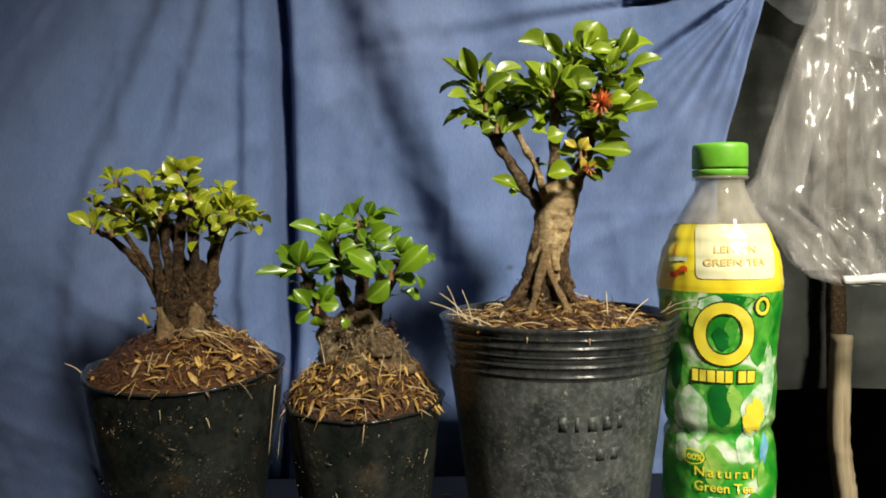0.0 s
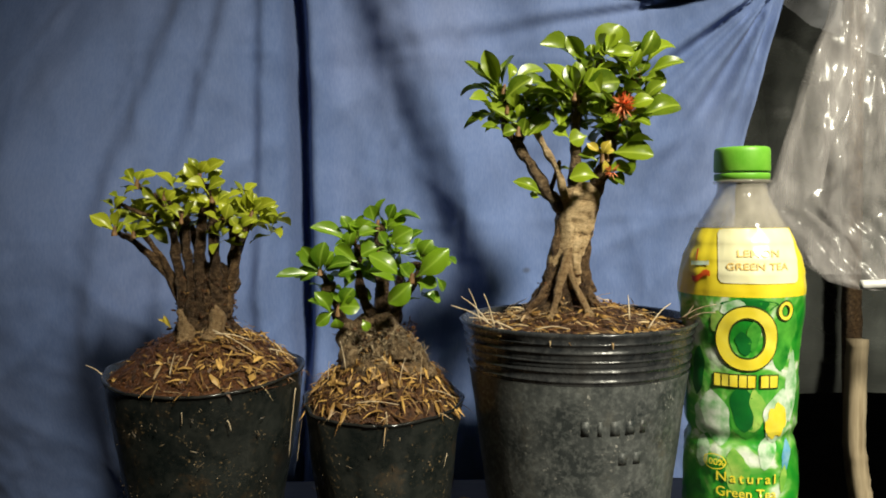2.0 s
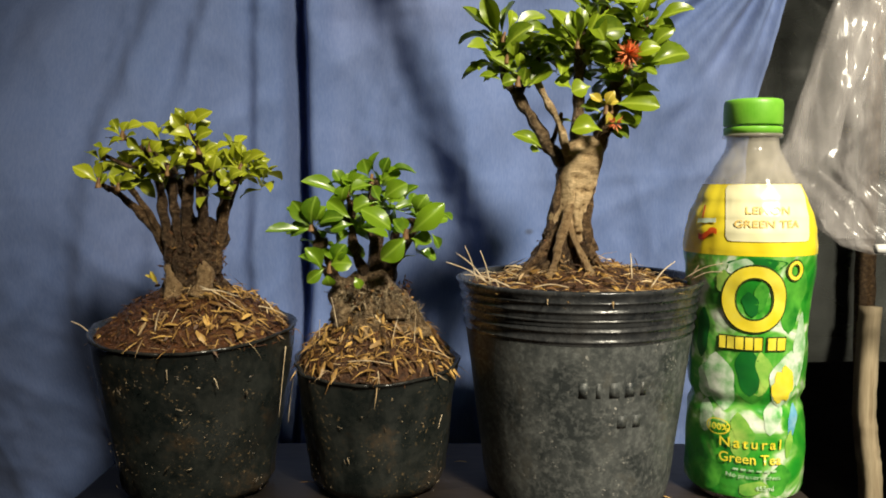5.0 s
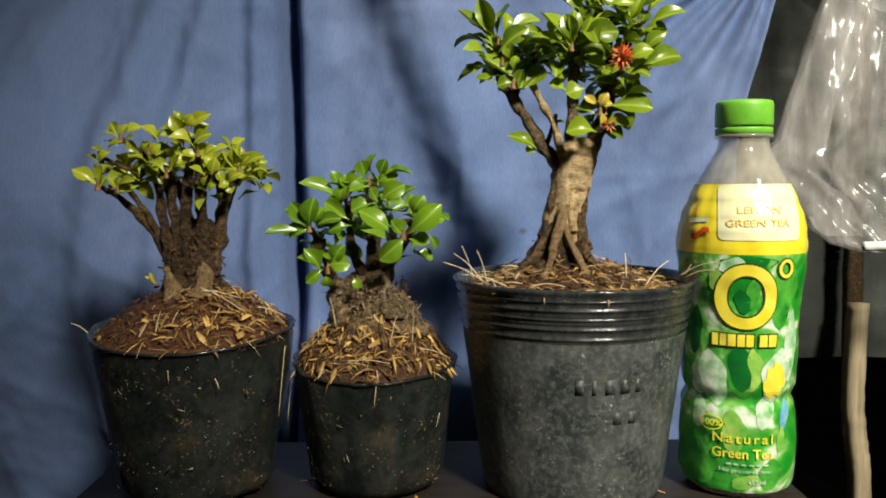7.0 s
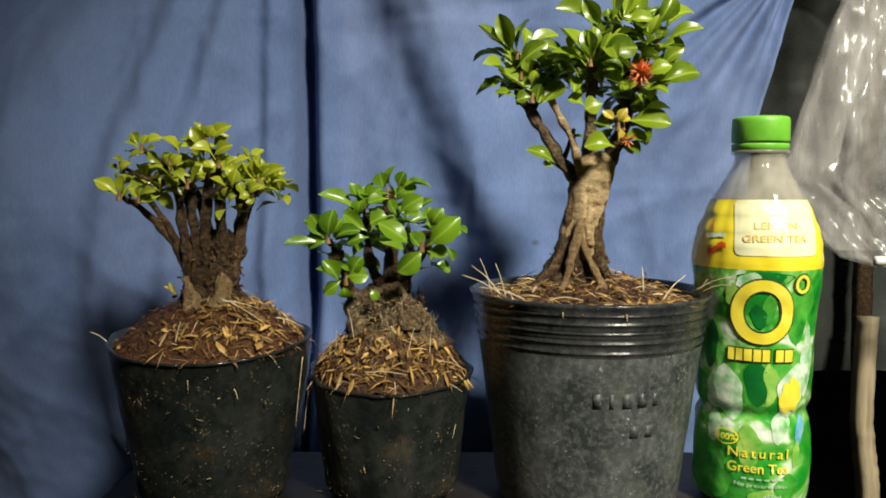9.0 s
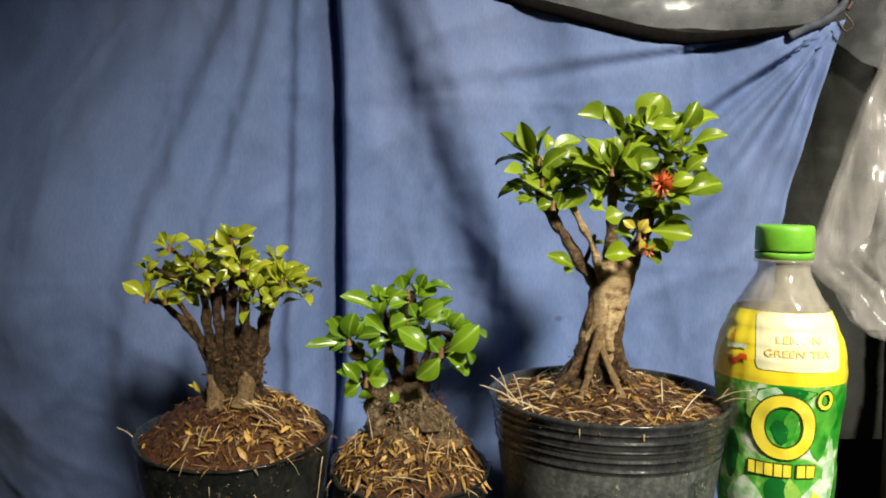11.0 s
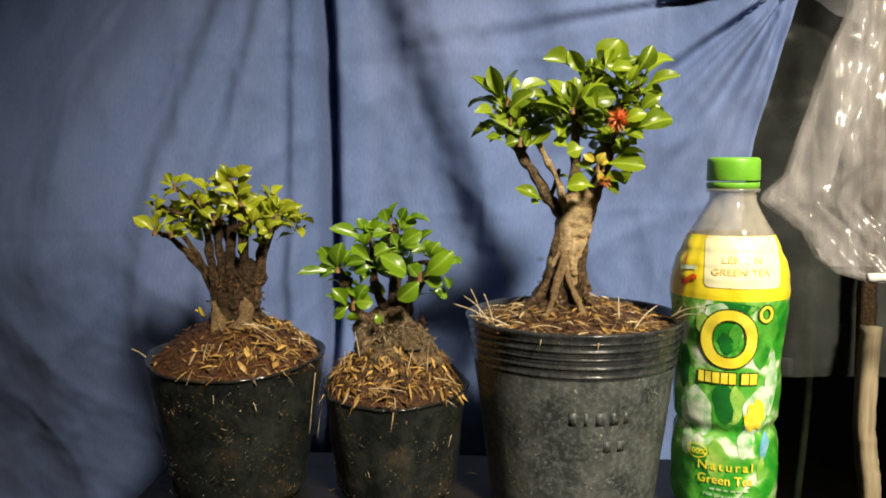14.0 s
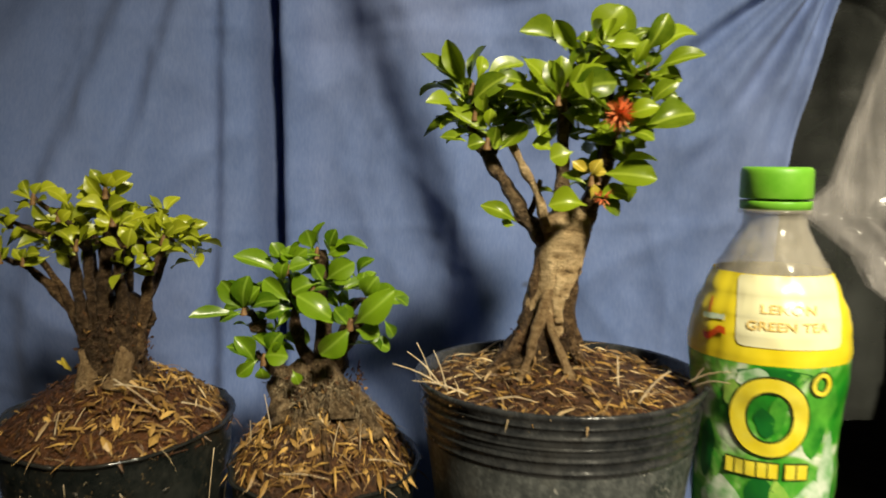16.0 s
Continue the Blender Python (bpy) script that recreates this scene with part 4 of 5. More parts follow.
    for x, y, z in ((-0.020, -0.012, 0.156), (-0.004, -0.010, 0.163), (0.012, -0.010, 0.150), (0.030, -0.004, 0.160)):
        rosette(top, kit, (x, y, z), 5, rng, (-25, 40), 0.0105, 0.42)
    blade(top, leaf_mesh("leaf", 0.1, 0.3, 0, LEAF_GOLD), (-0.0140, -0.010, 0.1030), (-0.0165, -0.013, 0.1100), 0.0022, 0.8, 0)
    blade(top, leaf_mesh("leaf", 0.1, 0.3, 0, LEAF_GOLD), (-0.0140, -0.010, 0.1045), (-0.0195, -0.012, 0.1080), 0.0016, 0.6, 0)
    for a, b in (((-0.047, -0.012, 0.080), (-0.055, -0.014, 0.086)), ((-0.005, -0.040, 0.086), (-0.002, -0.041, 0.096)), ((0.010, -0.022, 0.104), (0.032, -0.030, 0.094)), ((0.012, -0.026, 0.103), (0.028, -0.022, 0.099)), ((0.036, -0.018, 0.094), (0.048, -0.012, 0.088)), ((0.003, -0.0490, 0.071), (0.003, -0.0484, 0.066)), ((0.022, -0.0440, 0.066), (0.0235, -0.0432, 0.061))):
        straw(top, a, b, 0.0007, 0.001)
    straw(top, (0.0475, -0.014, 0.074), (0.0440, -0.016, 0.040), 0.0005, 0.001)
    return top


def bonsai_small():
    """The small glossy plant on a knobbly stump."""
    top = grow_bag("potted_bonsai", (-0.004, 0.523, 0), 0.0345, 0.0405, 0.061, 8, "small glossy-leaved bonsai on a knobbly stump in a black grow bag")
    soil_mound(top, 0.0397, 0.0600, 0.0305, SOIL, 4.0, 2.0)
    fibres(top, 1050, 0.0392, 0.0606, 0.0305, STRAW, 12, 0.0064, lambda x, y: 0.95 if math.hypot(x, y) > 0.017 else 0.3, power=2.0)
    fibres(top, 360, 0.0390, 0.0614, 0.0305, STRAW, 42, 0.0056, lambda x, y: 0.95 if 0.022 < math.hypot(x, y) < 0.0355 else 0.08, "broad golden coir chips", 2.0, 1.7)
    fibres(top, 110, 0.0392, 0.0616, 0.0305, PALE_STRAW, 22, 0.0090, lambda x, y: 0.9, "pale straw strands", 2.0, 0.42)
    fibres(top, 900, 0.0392, 0.0602, 0.0305, SOIL_CRUMB, 14, 0.0034, lambda x, y: 0.9, "dark crumbs of soil and rotten fibre", 2.0)
    stick_specks(top, 0.0345, 0.0405, 0.060, 240, 6)
    gnarl("trunk", ((0.0, 0.0, 0.024, 0.020, 0.079), (-0.001, -0.001, 0.0190, 0.016, 0.086), (-0.002, -0.001, 0.0155, 0.013, 0.092), (-0.004, -0.001, 0.0140, 0.011, 0.097), (-0.005, 0, 0.0120, 0.010, 0.103), (-0.003, 0, 0.007, 0.006, 0.108)), top, BARK_GREY, 6.0, 0.34, flutes=5)
    limb("knob", [(0.000, -0.006, 0.106), (0.005, -0.009, 0.100), (0.008, -0.011, 0.093), (0.009, -0.014, 0.085)], 0.0050, 0.0066, BARK_GREY, top, 7, 0.6, 41, 16)
    limb("knob", [(-0.015, -0.003, 0.104), (-0.017, -0.005, 0.098), (-0.016, -0.009, 0.090), (-0.014, -0.014, 0.082)], 0.0042, 0.0052, BARK_GREY, top, 7, 0.6, 42, 16)
    limb("root", [(0.010, -0.004, 0.096), (0.016, -0.007, 0.091), (0.021, -0.010, 0.085), (0.026, -0.013, 0.077)], 0.0042, 0.0026, BARK_GREY, top, 7, 0.7, 43, 12)
    limb("root", [(-0.002, -0.010, 0.094), (-0.003, -0.016, 0.086), (-0.002, -0.022, 0.079)], 0.0040, 0.0028, BARK_GREY, top, 7, 0.7, 44, 12)
    limb("root", [(0.004, -0.020, 0.084), (0.006, -0.027, 0.079), (0.008, -0.032, 0.071)], 0.0013, 0.0011, BARK_TAN, top, 7, 0.4, 45, 8)
    bark_flakes(top, 420, -0.001, 0.0170, 0.080, 0.104, 4, SOIL_CRUMB)
    bark_flakes(top, 160, -0.001, 0.0175, 0.080, 0.100, 7, STRAW_DARK)
    for x, y, z, r, n in ((0.006, -0.010, 0.096, 0.0068, 420), (-0.016, -0.006, 0.097, 0.0055, 300), (-0.003, -0.006, 0.090, 0.0125, 520), (0.018, -0.008, 0.088, 0.0045, 160)):
        root_fuzz(top, n, Vector((x, y, z)), r, n)
    for k, (r, pts) in enumerate(((2.7, ((-4, -3, 100), (-8, -7, 115), (-11, -6, 126), (-12, -2, 143))), (3.7, ((-1, 0, 100), (0, -1, 123), (-1, 0, 137), (0, 0, 154))), (3.5, ((3, 0, 100), (10, -3, 113), (16, -8, 124), (20, -14, 129))),
                                  (2.0, ((-17, -1, 98), (-25, -5, 118), (-29, -8, 129))), (1.4, ((-20, -4, 100), (-24, -8, 107), (-26, -10, 112))), (2.3, ((4, 4, 103), (8, 6, 122), (14, 2, 132), (20, -4, 132))))):
        limb("stem", [Vector(p) * 0.001 for p in pts], r * 0.0011, r * 0.00066, BARK_DARK, top, 8, 0.7, 50 + k)
    limb("knob", [(-0.0290, -0.006, 0.1215), (-0.0265, -0.007, 0.1225), (-0.0235, -0.006, 0.1220)], 0.0028, 0.0026, BARK_TAN, top, 5, 0.6, 58, 10)
    rng = random.Random(77)
    kit = leaf_set(LEAF_GREEN)
    spray(top, kit, rng, (-29, -8, 128), ((-29.5, -16, 130.2, -37.5, -18.4, 143.1, 7.6, 0.9), (-29, -16, 130.5, -26.3, -18.8, 145.3, 7.6, 0.85), (-30.6, -16, 130.2, -49.3, -24.3, 128.8, 4.8, 0.4), (-27.3, -16, 132.4, -22.2, -16.8, 140.4, 5.9, 0.7), (-31.7, -16, 131.3, -41.7, -11.5, 139.8, 5, 0.5), (-27.9, -16, 130.5, -13.6, -19, 135.3, 4.2, 0.5), (-30.1, -16, 129.1, -38.7, -19, 126.3, 5, 0.5)))
    spray(top, kit, rng, (-12, -2, 140), ((-13.8, -8, 143.6, -34.4, -13.1, 152.3, 6.4, 0.55), (-14.9, -8, 148.9, -19.4, -9.8, 157.8, 5.6, 0.7), (-14.4, -8, 140.3, -13.1, -9.7, 150.9, 6.2, 0.7), (-11, -8, 150.3, -15.5, -10.3, 154.2, 4.5, 0.5)))
    spray(top, kit, rng, (0, 0, 150), ((-2.8, -6, 154.5, -5.1, -8, 163.1, 6.7, 0.7), (0, -6, 155.9, 3, -8.4, 166.4, 4.5, 0.5), (3.9, -6, 155.4, 7.4, -8.5, 163.7, 5, 0.7), (4.5, -6, 154.5, 20.5, -8.8, 155.9, 5.3, 0.5), (2.8, -6, 152, 13.3, -9.4, 156.2, 5.6, 0.6), (-7.8, -6, 151.7, -15.5, -7.8, 153.7, 4.5, 0.5), (-12.3, -6, 147.5, -4.7, -9.7, 155.3, 5.6, 0.6), (0, -6, 152.3, -9.5, -9.4, 150.9, 5, 0.6)))
    spray(top, kit, rng, (-3, -4, 136), ((2.6, -16, 142.6, -8.7, -18.1, 138.5, 6.4, 0.7), (3.9, -16, 142.8, 0.3, -18.5, 150, 5.6, 0.7), (4.8, -16, 143.7, 16.6, -17.6, 151.3, 7.6, 0.8), (6.7, -16, 142.8, 15.5, -18.7, 144.6, 5, 0.5), (-9.8, -16, 134.3, -22, -11.8, 142.9, 6.2, 0.7), (-9, -16, 131.9, -20.1, -17.4, 128.9, 5.3, 0.75), (-7.6, -16, 130.8, 2.8, -20, 131, 3.9, 0.5), (0.1, -16, 150.5, -9.4, -19.4, 148.3, 5.6, 0.6)))
    spray(top, kit, rng, (16, -12, 124), ((12.2, -26, 128, -4.2, -27.5, 139.2, 9.5, 0.9), (17.3, -26, 127.2, 5.1, -28.7, 116.2, 10.4, 0.95), (17.8, -26, 128, 34.3, -29.1, 142, 8.7, 0.8), (18.6, -26, 125.8, 28.5, -28, 124.4, 6.7, 0.7), (16.2, -26, 127.2, 10.7, -29, 134.6, 6.2, 0.7), (15.2, -26, 127.2, 14.6, -25.2, 135.7, 5, 0.7)))
    spray(top, kit, rng, (20, -4, 130), ((28, -14, 127.4, 31.7, -11.6, 120.2, 4.2, 0.7), (20.9, -14, 117.9, 30, -11.5, 114.9, 4.5, 0.5), (20.3, -14, 136.7, 26.1, -18, 145.9, 6.2, 0.6), (18.7, -14, 140.6, 19.7, -12, 146.6, 4.2, 0.6), (31.9, -14, 137.3, 37.9, -16.4, 133.9, 3.9, 0.5), (22.5, -14, 135.9, 30.7, -15.8, 140.7, 5.6, 0.6)))
    spray(top, kit, rng, (-25, -10, 110), ((-17.7, -20, 112.5, -12.3, -21.3, 122.7, 7, 0.8), (-23.7, -20, 109.7, -31, -23.2, 121.2, 5.6, 0.7), (-24.3, -20, 110.3, -34, -24.9, 117.3, 4.8, 0.5), (-22.6, -20, 111.4, -30.4, -22.7, 104.9, 5, 0.8), (-21.5, -20, 108.9, -20.4, -18.4, 102.6, 5.6, 0.8), (-20.4, -20, 112.7, -9.2, -23.4, 113.7, 7.3, 0.7), (-8.5, -20, 107.3, -5.7, -20.6, 101.6, 3.6, 0.7), (-23.7, -20, 113, -27.5, -21.3, 120.8, 5, 0.6)))
    for x, y, z, n, u in ((-30, 6, 132, 5, 15), (-14, 10, 145, 6, 15), (2, 10, 150, 6, 14), (14, 8, 140, 6, 15), (-4, 6, 138, 5, 15), (24, 4, 132, 5, 14), (-24, 2, 112, 5, 12), (6, 6, 128, 5, 14), (-16, 4, 132, 5, 13), (-18, -8, 122, 4, 12), (-6, -10, 134, 4, 13), (8, -8, 140, 4, 13), (-30, -6, 122, 4, 12), (20, -8, 120, 4, 12), (-12, -6, 150, 4, 12)):
        rosette(top, kit, (x * 0.001, y * 0.001, z * 0.001), n, rng, (-20, 50), u * 0.001, 0.5)
    for a, b in (((-0.025, -0.024, 0.078), (-0.024, -0.027, 0.088)), ((-0.016, -0.026, 0.084), (-0.019, -0.024, 0.098)), ((0.010, -0.030, 0.078), (0.013, -0.030, 0.090)), ((0.020, -0.026, 0.076), (0.021, -0.028, 0.090)), ((-0.010, -0.036, 0.070), (0.010, -0.037, 0.069)), ((0.024, -0.028, 0.074), (0.038, -0.014, 0.066)), ((0.004, -0.038, 0.066), (0.005, -0.041, 0.058))):
        straw(top, a, b, 0.00055, 0.001)
    straw(top, (0.0395, -0.006, 0.058), (0.031, -0.022, 0.034), 0.0005, 0.002)
    straw(top, (-0.040, -0.012, 0.056), (-0.043, -0.012, 0.034), 0.0004, 0.002)
    return top


def tall_bonsai():
    """The tall flowering plant in the ribbed rigid pot."""
    top = thing("potted_bonsai", (0.0955, 0.519, 0), "tall red-flowered bonsai in a dusty ribbed black nursery pot", "plant pot", "potted plants in a row")
    r0, r1, h = 0.0445, 0.0592, 0.105
    at = lambda z: r0 + (0.0580 - r0) * (z / h)
    prof = [(r0 * 0.9, 0.0), (r0 * 0.985, 0.0012), (r0, 0.004)] + [(at(z), z) for z in np.linspace(0.01, 0.0815, 14)]
    bm = lathe(prof, 80, lambda a, z, r: 0.0004 * noise.noise((math.cos(a) * 3, math.sin(a) * 3, z * 40)), False)
    part("pot_wall", bm, POT_GREY, top)
    # ribbed collar and lip
    prof = [(at(0.0815), 0.0815)]
    for z in (0.0835, 0.0880, 0.0925, 0.0965, 0.1005):
        prof += [(at(z) - 0.0001, z - 0.0008), (at(z) + 0.0006, z - 0.0003), (at(z) + 0.0007, z + 0.0001), (at(z) - 0.0001, z + 0.0006)]
    prof += [(r1, 0.1035), (r1 + 0.0006, 0.1050), (r1 - 0.0004, 0.1058), (r1 - 0.0020, 0.1050), (r1 - 0.0030, 0.090)]
    part("pot_rim", lathe(prof, 96, None, False), RIM_BLACK, top, "ribbed glossy black rim")
    # worn raised lettering on the front, as plain bars
    for u, z, w, hh in ((-0.0115, 0.0618, 0.0046, 0.0078), (-0.0050, 0.0618, 0.0030, 0.0078), (0.0020, 0.0618, 0.0052, 0.0078), (0.0095, 0.0618, 0.0052, 0.0074), (0.0160, 0.0618, 0.0040, 0.0070), (0.0065, 0.0470, 0.0048, 0.0066), (0.0135, 0.0470, 0.0044, 0.0066)):
        bm = bmesh.new()
        box(bm, (u - w / 2, -0.0006, -hh / 2), (u + w / 2, 0.0006, hh / 2), 0.0005)
        for v in bm.verts:
            a = v.co.x / at(z) + 0.12
            r = at(z + v.co.z) - v.co.y * 0.55
            v.co = Vector((r * math.sin(a), -r * math.cos(a), z + v.co.z))
        part("raised_bar", bm, POT_GREY, top)
    soil_mound(top, 0.0555, 0.1000, 0.013, SOIL, 9.0)
    fibres(top, 700, 0.054, 0.1005, 0.013, STRAW, 13, 0.0058)
    fibres(top, 150, 0.054, 0.1016, 0.013, PALE_STRAW, 23, 0.0100, label="pale straw strands", thin=0.42)
    fibres(top, 900, 0.054, 0.1002, 0.013, SOIL_CRUMB, 15, 0.0034, label="dark crumbs of soil and rotten fibre")
    # trunk and roots
    gnarl("trunk", ((-0.0060, -0.001, 0.0100, 0.009, 0.118), (-0.0050, -0.001, 0.0098, 0.009, 0.128), (-0.0040, 0.0, 0.0094, 0.0086, 0.137), (-0.0025, 0.0, 0.0091, 0.0084, 0.145), (-0.0015, 0, 0.0096, 0.0086, 0.151), (-0.0005, 0, 0.0098, 0.0086, 0.156), (0.0010, 0, 0.0104, 0.0088, 0.162), (0.0012, 0, 0.0103, 0.0084, 0.167), (0.0020, 0.0, 0.0080, 0.006, 0.171), (0.0030, 0.0, 0.0040, 0.003, 0.174)), top, BARK_PALE, 5.0, 0.13, flutes=4)
    gnarl("root_mass", ((-0.0075, -0.001, 0.0230, 0.019, 0.103), (-0.0075, -0.001, 0.0185, 0.016, 0.109), (-0.0073, -0.001, 0.0158, 0.0132, 0.1135), (-0.0068, -0.001, 0.0136, 0.0115, 0.118), (-0.0060, 0.0, 0.0114, 0.0100, 0.1225), (-0.0052, 0.0, 0.0100, 0.0090, 0.129), (-0.0046, 0.0, 0.0070, 0.0070, 0.135)), top, BARK_DARK, 8.0, 0.30, flutes=6)
    roots = ((((-0.0045, -0.0075, 0.141), (-0.0070, -0.0105, 0.134), (-0.0105, -0.0130, 0.124), (-0.0130, -0.0165, 0.114), (-0.0165, -0.0210, 0.106)), 0.0023, 0.0021, BARK_WARM),
             (((-0.0065, -0.0085, 0.133), (-0.0045, -0.0125, 0.127), (-0.0015, -0.0160, 0.119), (0.0020, -0.0200, 0.111), (0.0060, -0.0250, 0.103)), 0.0018, 0.0017, BARK_WARM),
             (((-0.010, -0.004, 0.130), (-0.0155, -0.006, 0.121), (-0.023, -0.010, 0.112), (-0.031, -0.014, 0.105)), 0.0030, 0.0020, BARK_TAN),
             (((-0.008, -0.009, 0.122), (-0.009, -0.014, 0.113), (-0.008, -0.020, 0.105)), 0.0018, 0.0015, BARK_DARK),
             (((0.0020, -0.004, 0.136), (0.0035, -0.008, 0.124), (0.007, -0.011, 0.114), (0.014, -0.014, 0.106)), 0.0030, 0.0020, BARK_TAN),
             # next two are dark strips: the trunk's edge shading put into bark colour
             (((-0.0085, -0.002, 0.156), (-0.0098, -0.003, 0.145), (-0.0118, -0.003, 0.132), (-0.0150, -0.004, 0.119)), 0.0016, 0.0036, BARK_TAN),
             (((0.0065, -0.002, 0.150), (0.0050, -0.003, 0.140), (0.0040, -0.004, 0.130), (0.0055, -0.005, 0.118)), 0.0014, 0.0032, BARK_TAN),
             (((-0.0010, -0.008, 0.150), (-0.0020, -0.009, 0.140), (-0.0010, -0.010, 0.128)), 0.0012, 0.0022, BARK_PALE),
             (((0.004, -0.021, 0.108), (0.009, -0.024, 0.1055), (0.016, -0.028, 0.1035)), 0.0013, 0.0010, BARK_PALE),
             (((-0.014, -0.010, 0.114), (-0.021, -0.016, 0.108), (-0.028, -0.022, 0.104)), 0.0014, 0.0010, BARK_TAN))
    for k, (pts, ra, rb, bark) in enumerate(roots):
        limb("root", pts, ra, rb, bark, top, 7, 0.6, 60 + k)
    bark_flakes(top, 260, -0.006, 0.0125, 0.106, 0.124, 5, SOIL_CRUMB)
    bark_flakes(top, 50, -0.006, 0.0130, 0.106, 0.118, 8, STRAW_DARK)
    for k, (ra, rb, bark, pts) in enumerate(((3.5, 2.2, BARK_GREY, ((-4, -1, 156), (-10, -1, 164), (-16.5, -1, 171), (-22.5, -1, 182), (-27.5, -1, 189), (-34.5, -2, 199), (-38, -2, 212))), (1.9, 1.5, BARK_PALE, ((-6, -7, 164), (-10.5, -8, 179), (-15.5, -8, 188), (-19.5, -7, 196), (-24, -6, 205))),
                                             (3.3, 2.0, BARK_GREY, ((-2, 0, 162), (0.5, 0, 185), (-0.5, -1, 201), (-0.5, -3, 216), (1, -2, 224))), (4.4, 2.2, BARK_TAN, ((6, 0, 160), (11, -1, 174), (14.5, -2, 184), (17.5, -3, 199), (22, -1, 209), (29, 2, 226))),
                                             (2.6, 1.6, BARK_DARK, ((0, 2, 203), (4, 4, 218), (8, 4, 233))), (2.2, 1.5, BARK_DARK, ((-30, 0, 192), (-24, 2, 204), (-18, 4, 214))), (2.4, 1.6, BARK_DARK, ((15, 0, 190), (18, 4, 208), (18, 5, 228))), (1.2, 0.9, BARK_DARK, ((-14, -1, 168), (-20, -3, 169), (-24, -4, 172))))):
        limb("branch", [Vector(p) * 0.001 for p in pts], ra * 0.001, rb * 0.001, bark, top, 7, 0.6, 70 + k)
    rng = random.Random(5)
    kit = leaf_set(LEAF_MIX)
    gold = leaf_set(LEAF_GOLD, 1.1)
    spray(top, kit, rng, (-36, -1, 205), ((-38.8, -6, 220.5, -46.7, -10.2, 238.5, 7.6, 0.8), (-39.9, -6, 216.7, -51.2, -2.8, 230.4, 7, 0.7), (-39.9, -6, 221.9, -56.7, -11.7, 232.9, 5.3, 0.6), (-38.2, -6, 220.5, -31.5, -3.5, 237, 5, 0.7), (-34.9, -6, 223.3, -33, -4.4, 233, 4.8, 0.8), (-37.7, -6, 213.6, -23.4, -9.2, 224.8, 6.7, 0.7), (-33.5, -6, 220.5, -16.8, -0.6, 230.5, 4.5, 0.5), (-33.2, -6, 219.1, -15.7, -3, 222.5, 5, 0.5)))
    spray(top, kit, rng, (-36, -2, 203), ((-40.1, -8, 215, -58.3, 0.9, 218.1, 4.8, 0.4), (-41.8, -8, 209.5, -54.5, -14.1, 214.2, 4.5, 0.4), (-40.6, -8, 217.5, -52.4, -3.3, 222.8, 4.2, 0.4), (-31.2, -8, 209.6, -32.6, -8.5, 218.4, 5.9, 0.9), (-29.6, -8, 202.4, -47, -11.5, 212.1, 5.9, 0.6), (-30.7, -8, 205.2, -29.4, -9.4, 212.2, 4.8, 0.7), (-36.2, -8, 206.4, -42, -10.1, 205.9, 3.9, 0.5)))
    spray(top, kit, rng, (-27, -4, 200), ((-30.2, -12, 199.2, -38.1, -12.8, 197.3, 5, 0.7), (-38.5, -12, 199.3, -48.8, -13.4, 200.9, 5.3, 0.6), (-25.8, -12, 196.2, -15.4, -9.1, 206.3, 9.2, 0.9), (-28.6, -12, 197.3, -27, -12.9, 205.1, 5, 0.7)))
    spray(top, kit, rng, (-0.5, -4, 208), ((-4.3, -16, 214.6, -17.1, -18.7, 229.9, 9.8, 0.8), (-2.9, -16, 215.9, -7.6, -18.6, 229.5, 6.2, 0.7), (-2.4, -16, 217.3, -3.2, -18.2, 231.2, 7, 0.9), (-1.5, -16, 215.9, 17.6, -18.5, 221.3, 9.2, 0.75), (-0.7, -16, 217.3, 5.3, -17.5, 228.5, 6.2, 0.7), (-5.7, -16, 213.2, -22.9, -21.6, 218.5, 8.1, 0.6), (-9.2, -16, 207.9, -25.1, -18.5, 216, 5.6, 0.5)))
    spray(top, kit, rng, (-0.5, 0, 205), ((1.2, -8, 215.7, 12.6, -11.2, 209.7, 7.3, 0.5), (-5.5, -8, 210.5, -19.3, -13.6, 208.5, 5, 0.4), (1.2, -8, 217.1, 14.4, -14.2, 227.5, 6.4, 0.6), (-1.6, -8, 209.4, -10.3, -10.3, 211.9, 5, 0.5)))
    spray(top, kit, rng, (6, 3, 228), ((0.5, 4, 236.3, -18.5, -1.4, 242.9, 5.9, 0.5), (5.6, 4, 234.8, -4.5, 1.2, 247.6, 6.7, 0.75), (6.8, 4, 234.8, 7.6, 2.2, 243.5, 6.2, 0.7), (10.5, 4, 234.8, 14, 1.3, 246, 6.2, 0.7), (10.8, 4, 236.2, 22.1, 1.6, 252.8, 9.5, 0.6), (26.9, 4, 232.9, 20.3, 8.1, 254.9, 9.2, 0.7), (28.1, 4, 231.8, 13.4, -1.7, 238.7, 6.2, 0.6), (18, 4, 227.6, 6.9, 9.6, 239, 6.2, 0.6)))
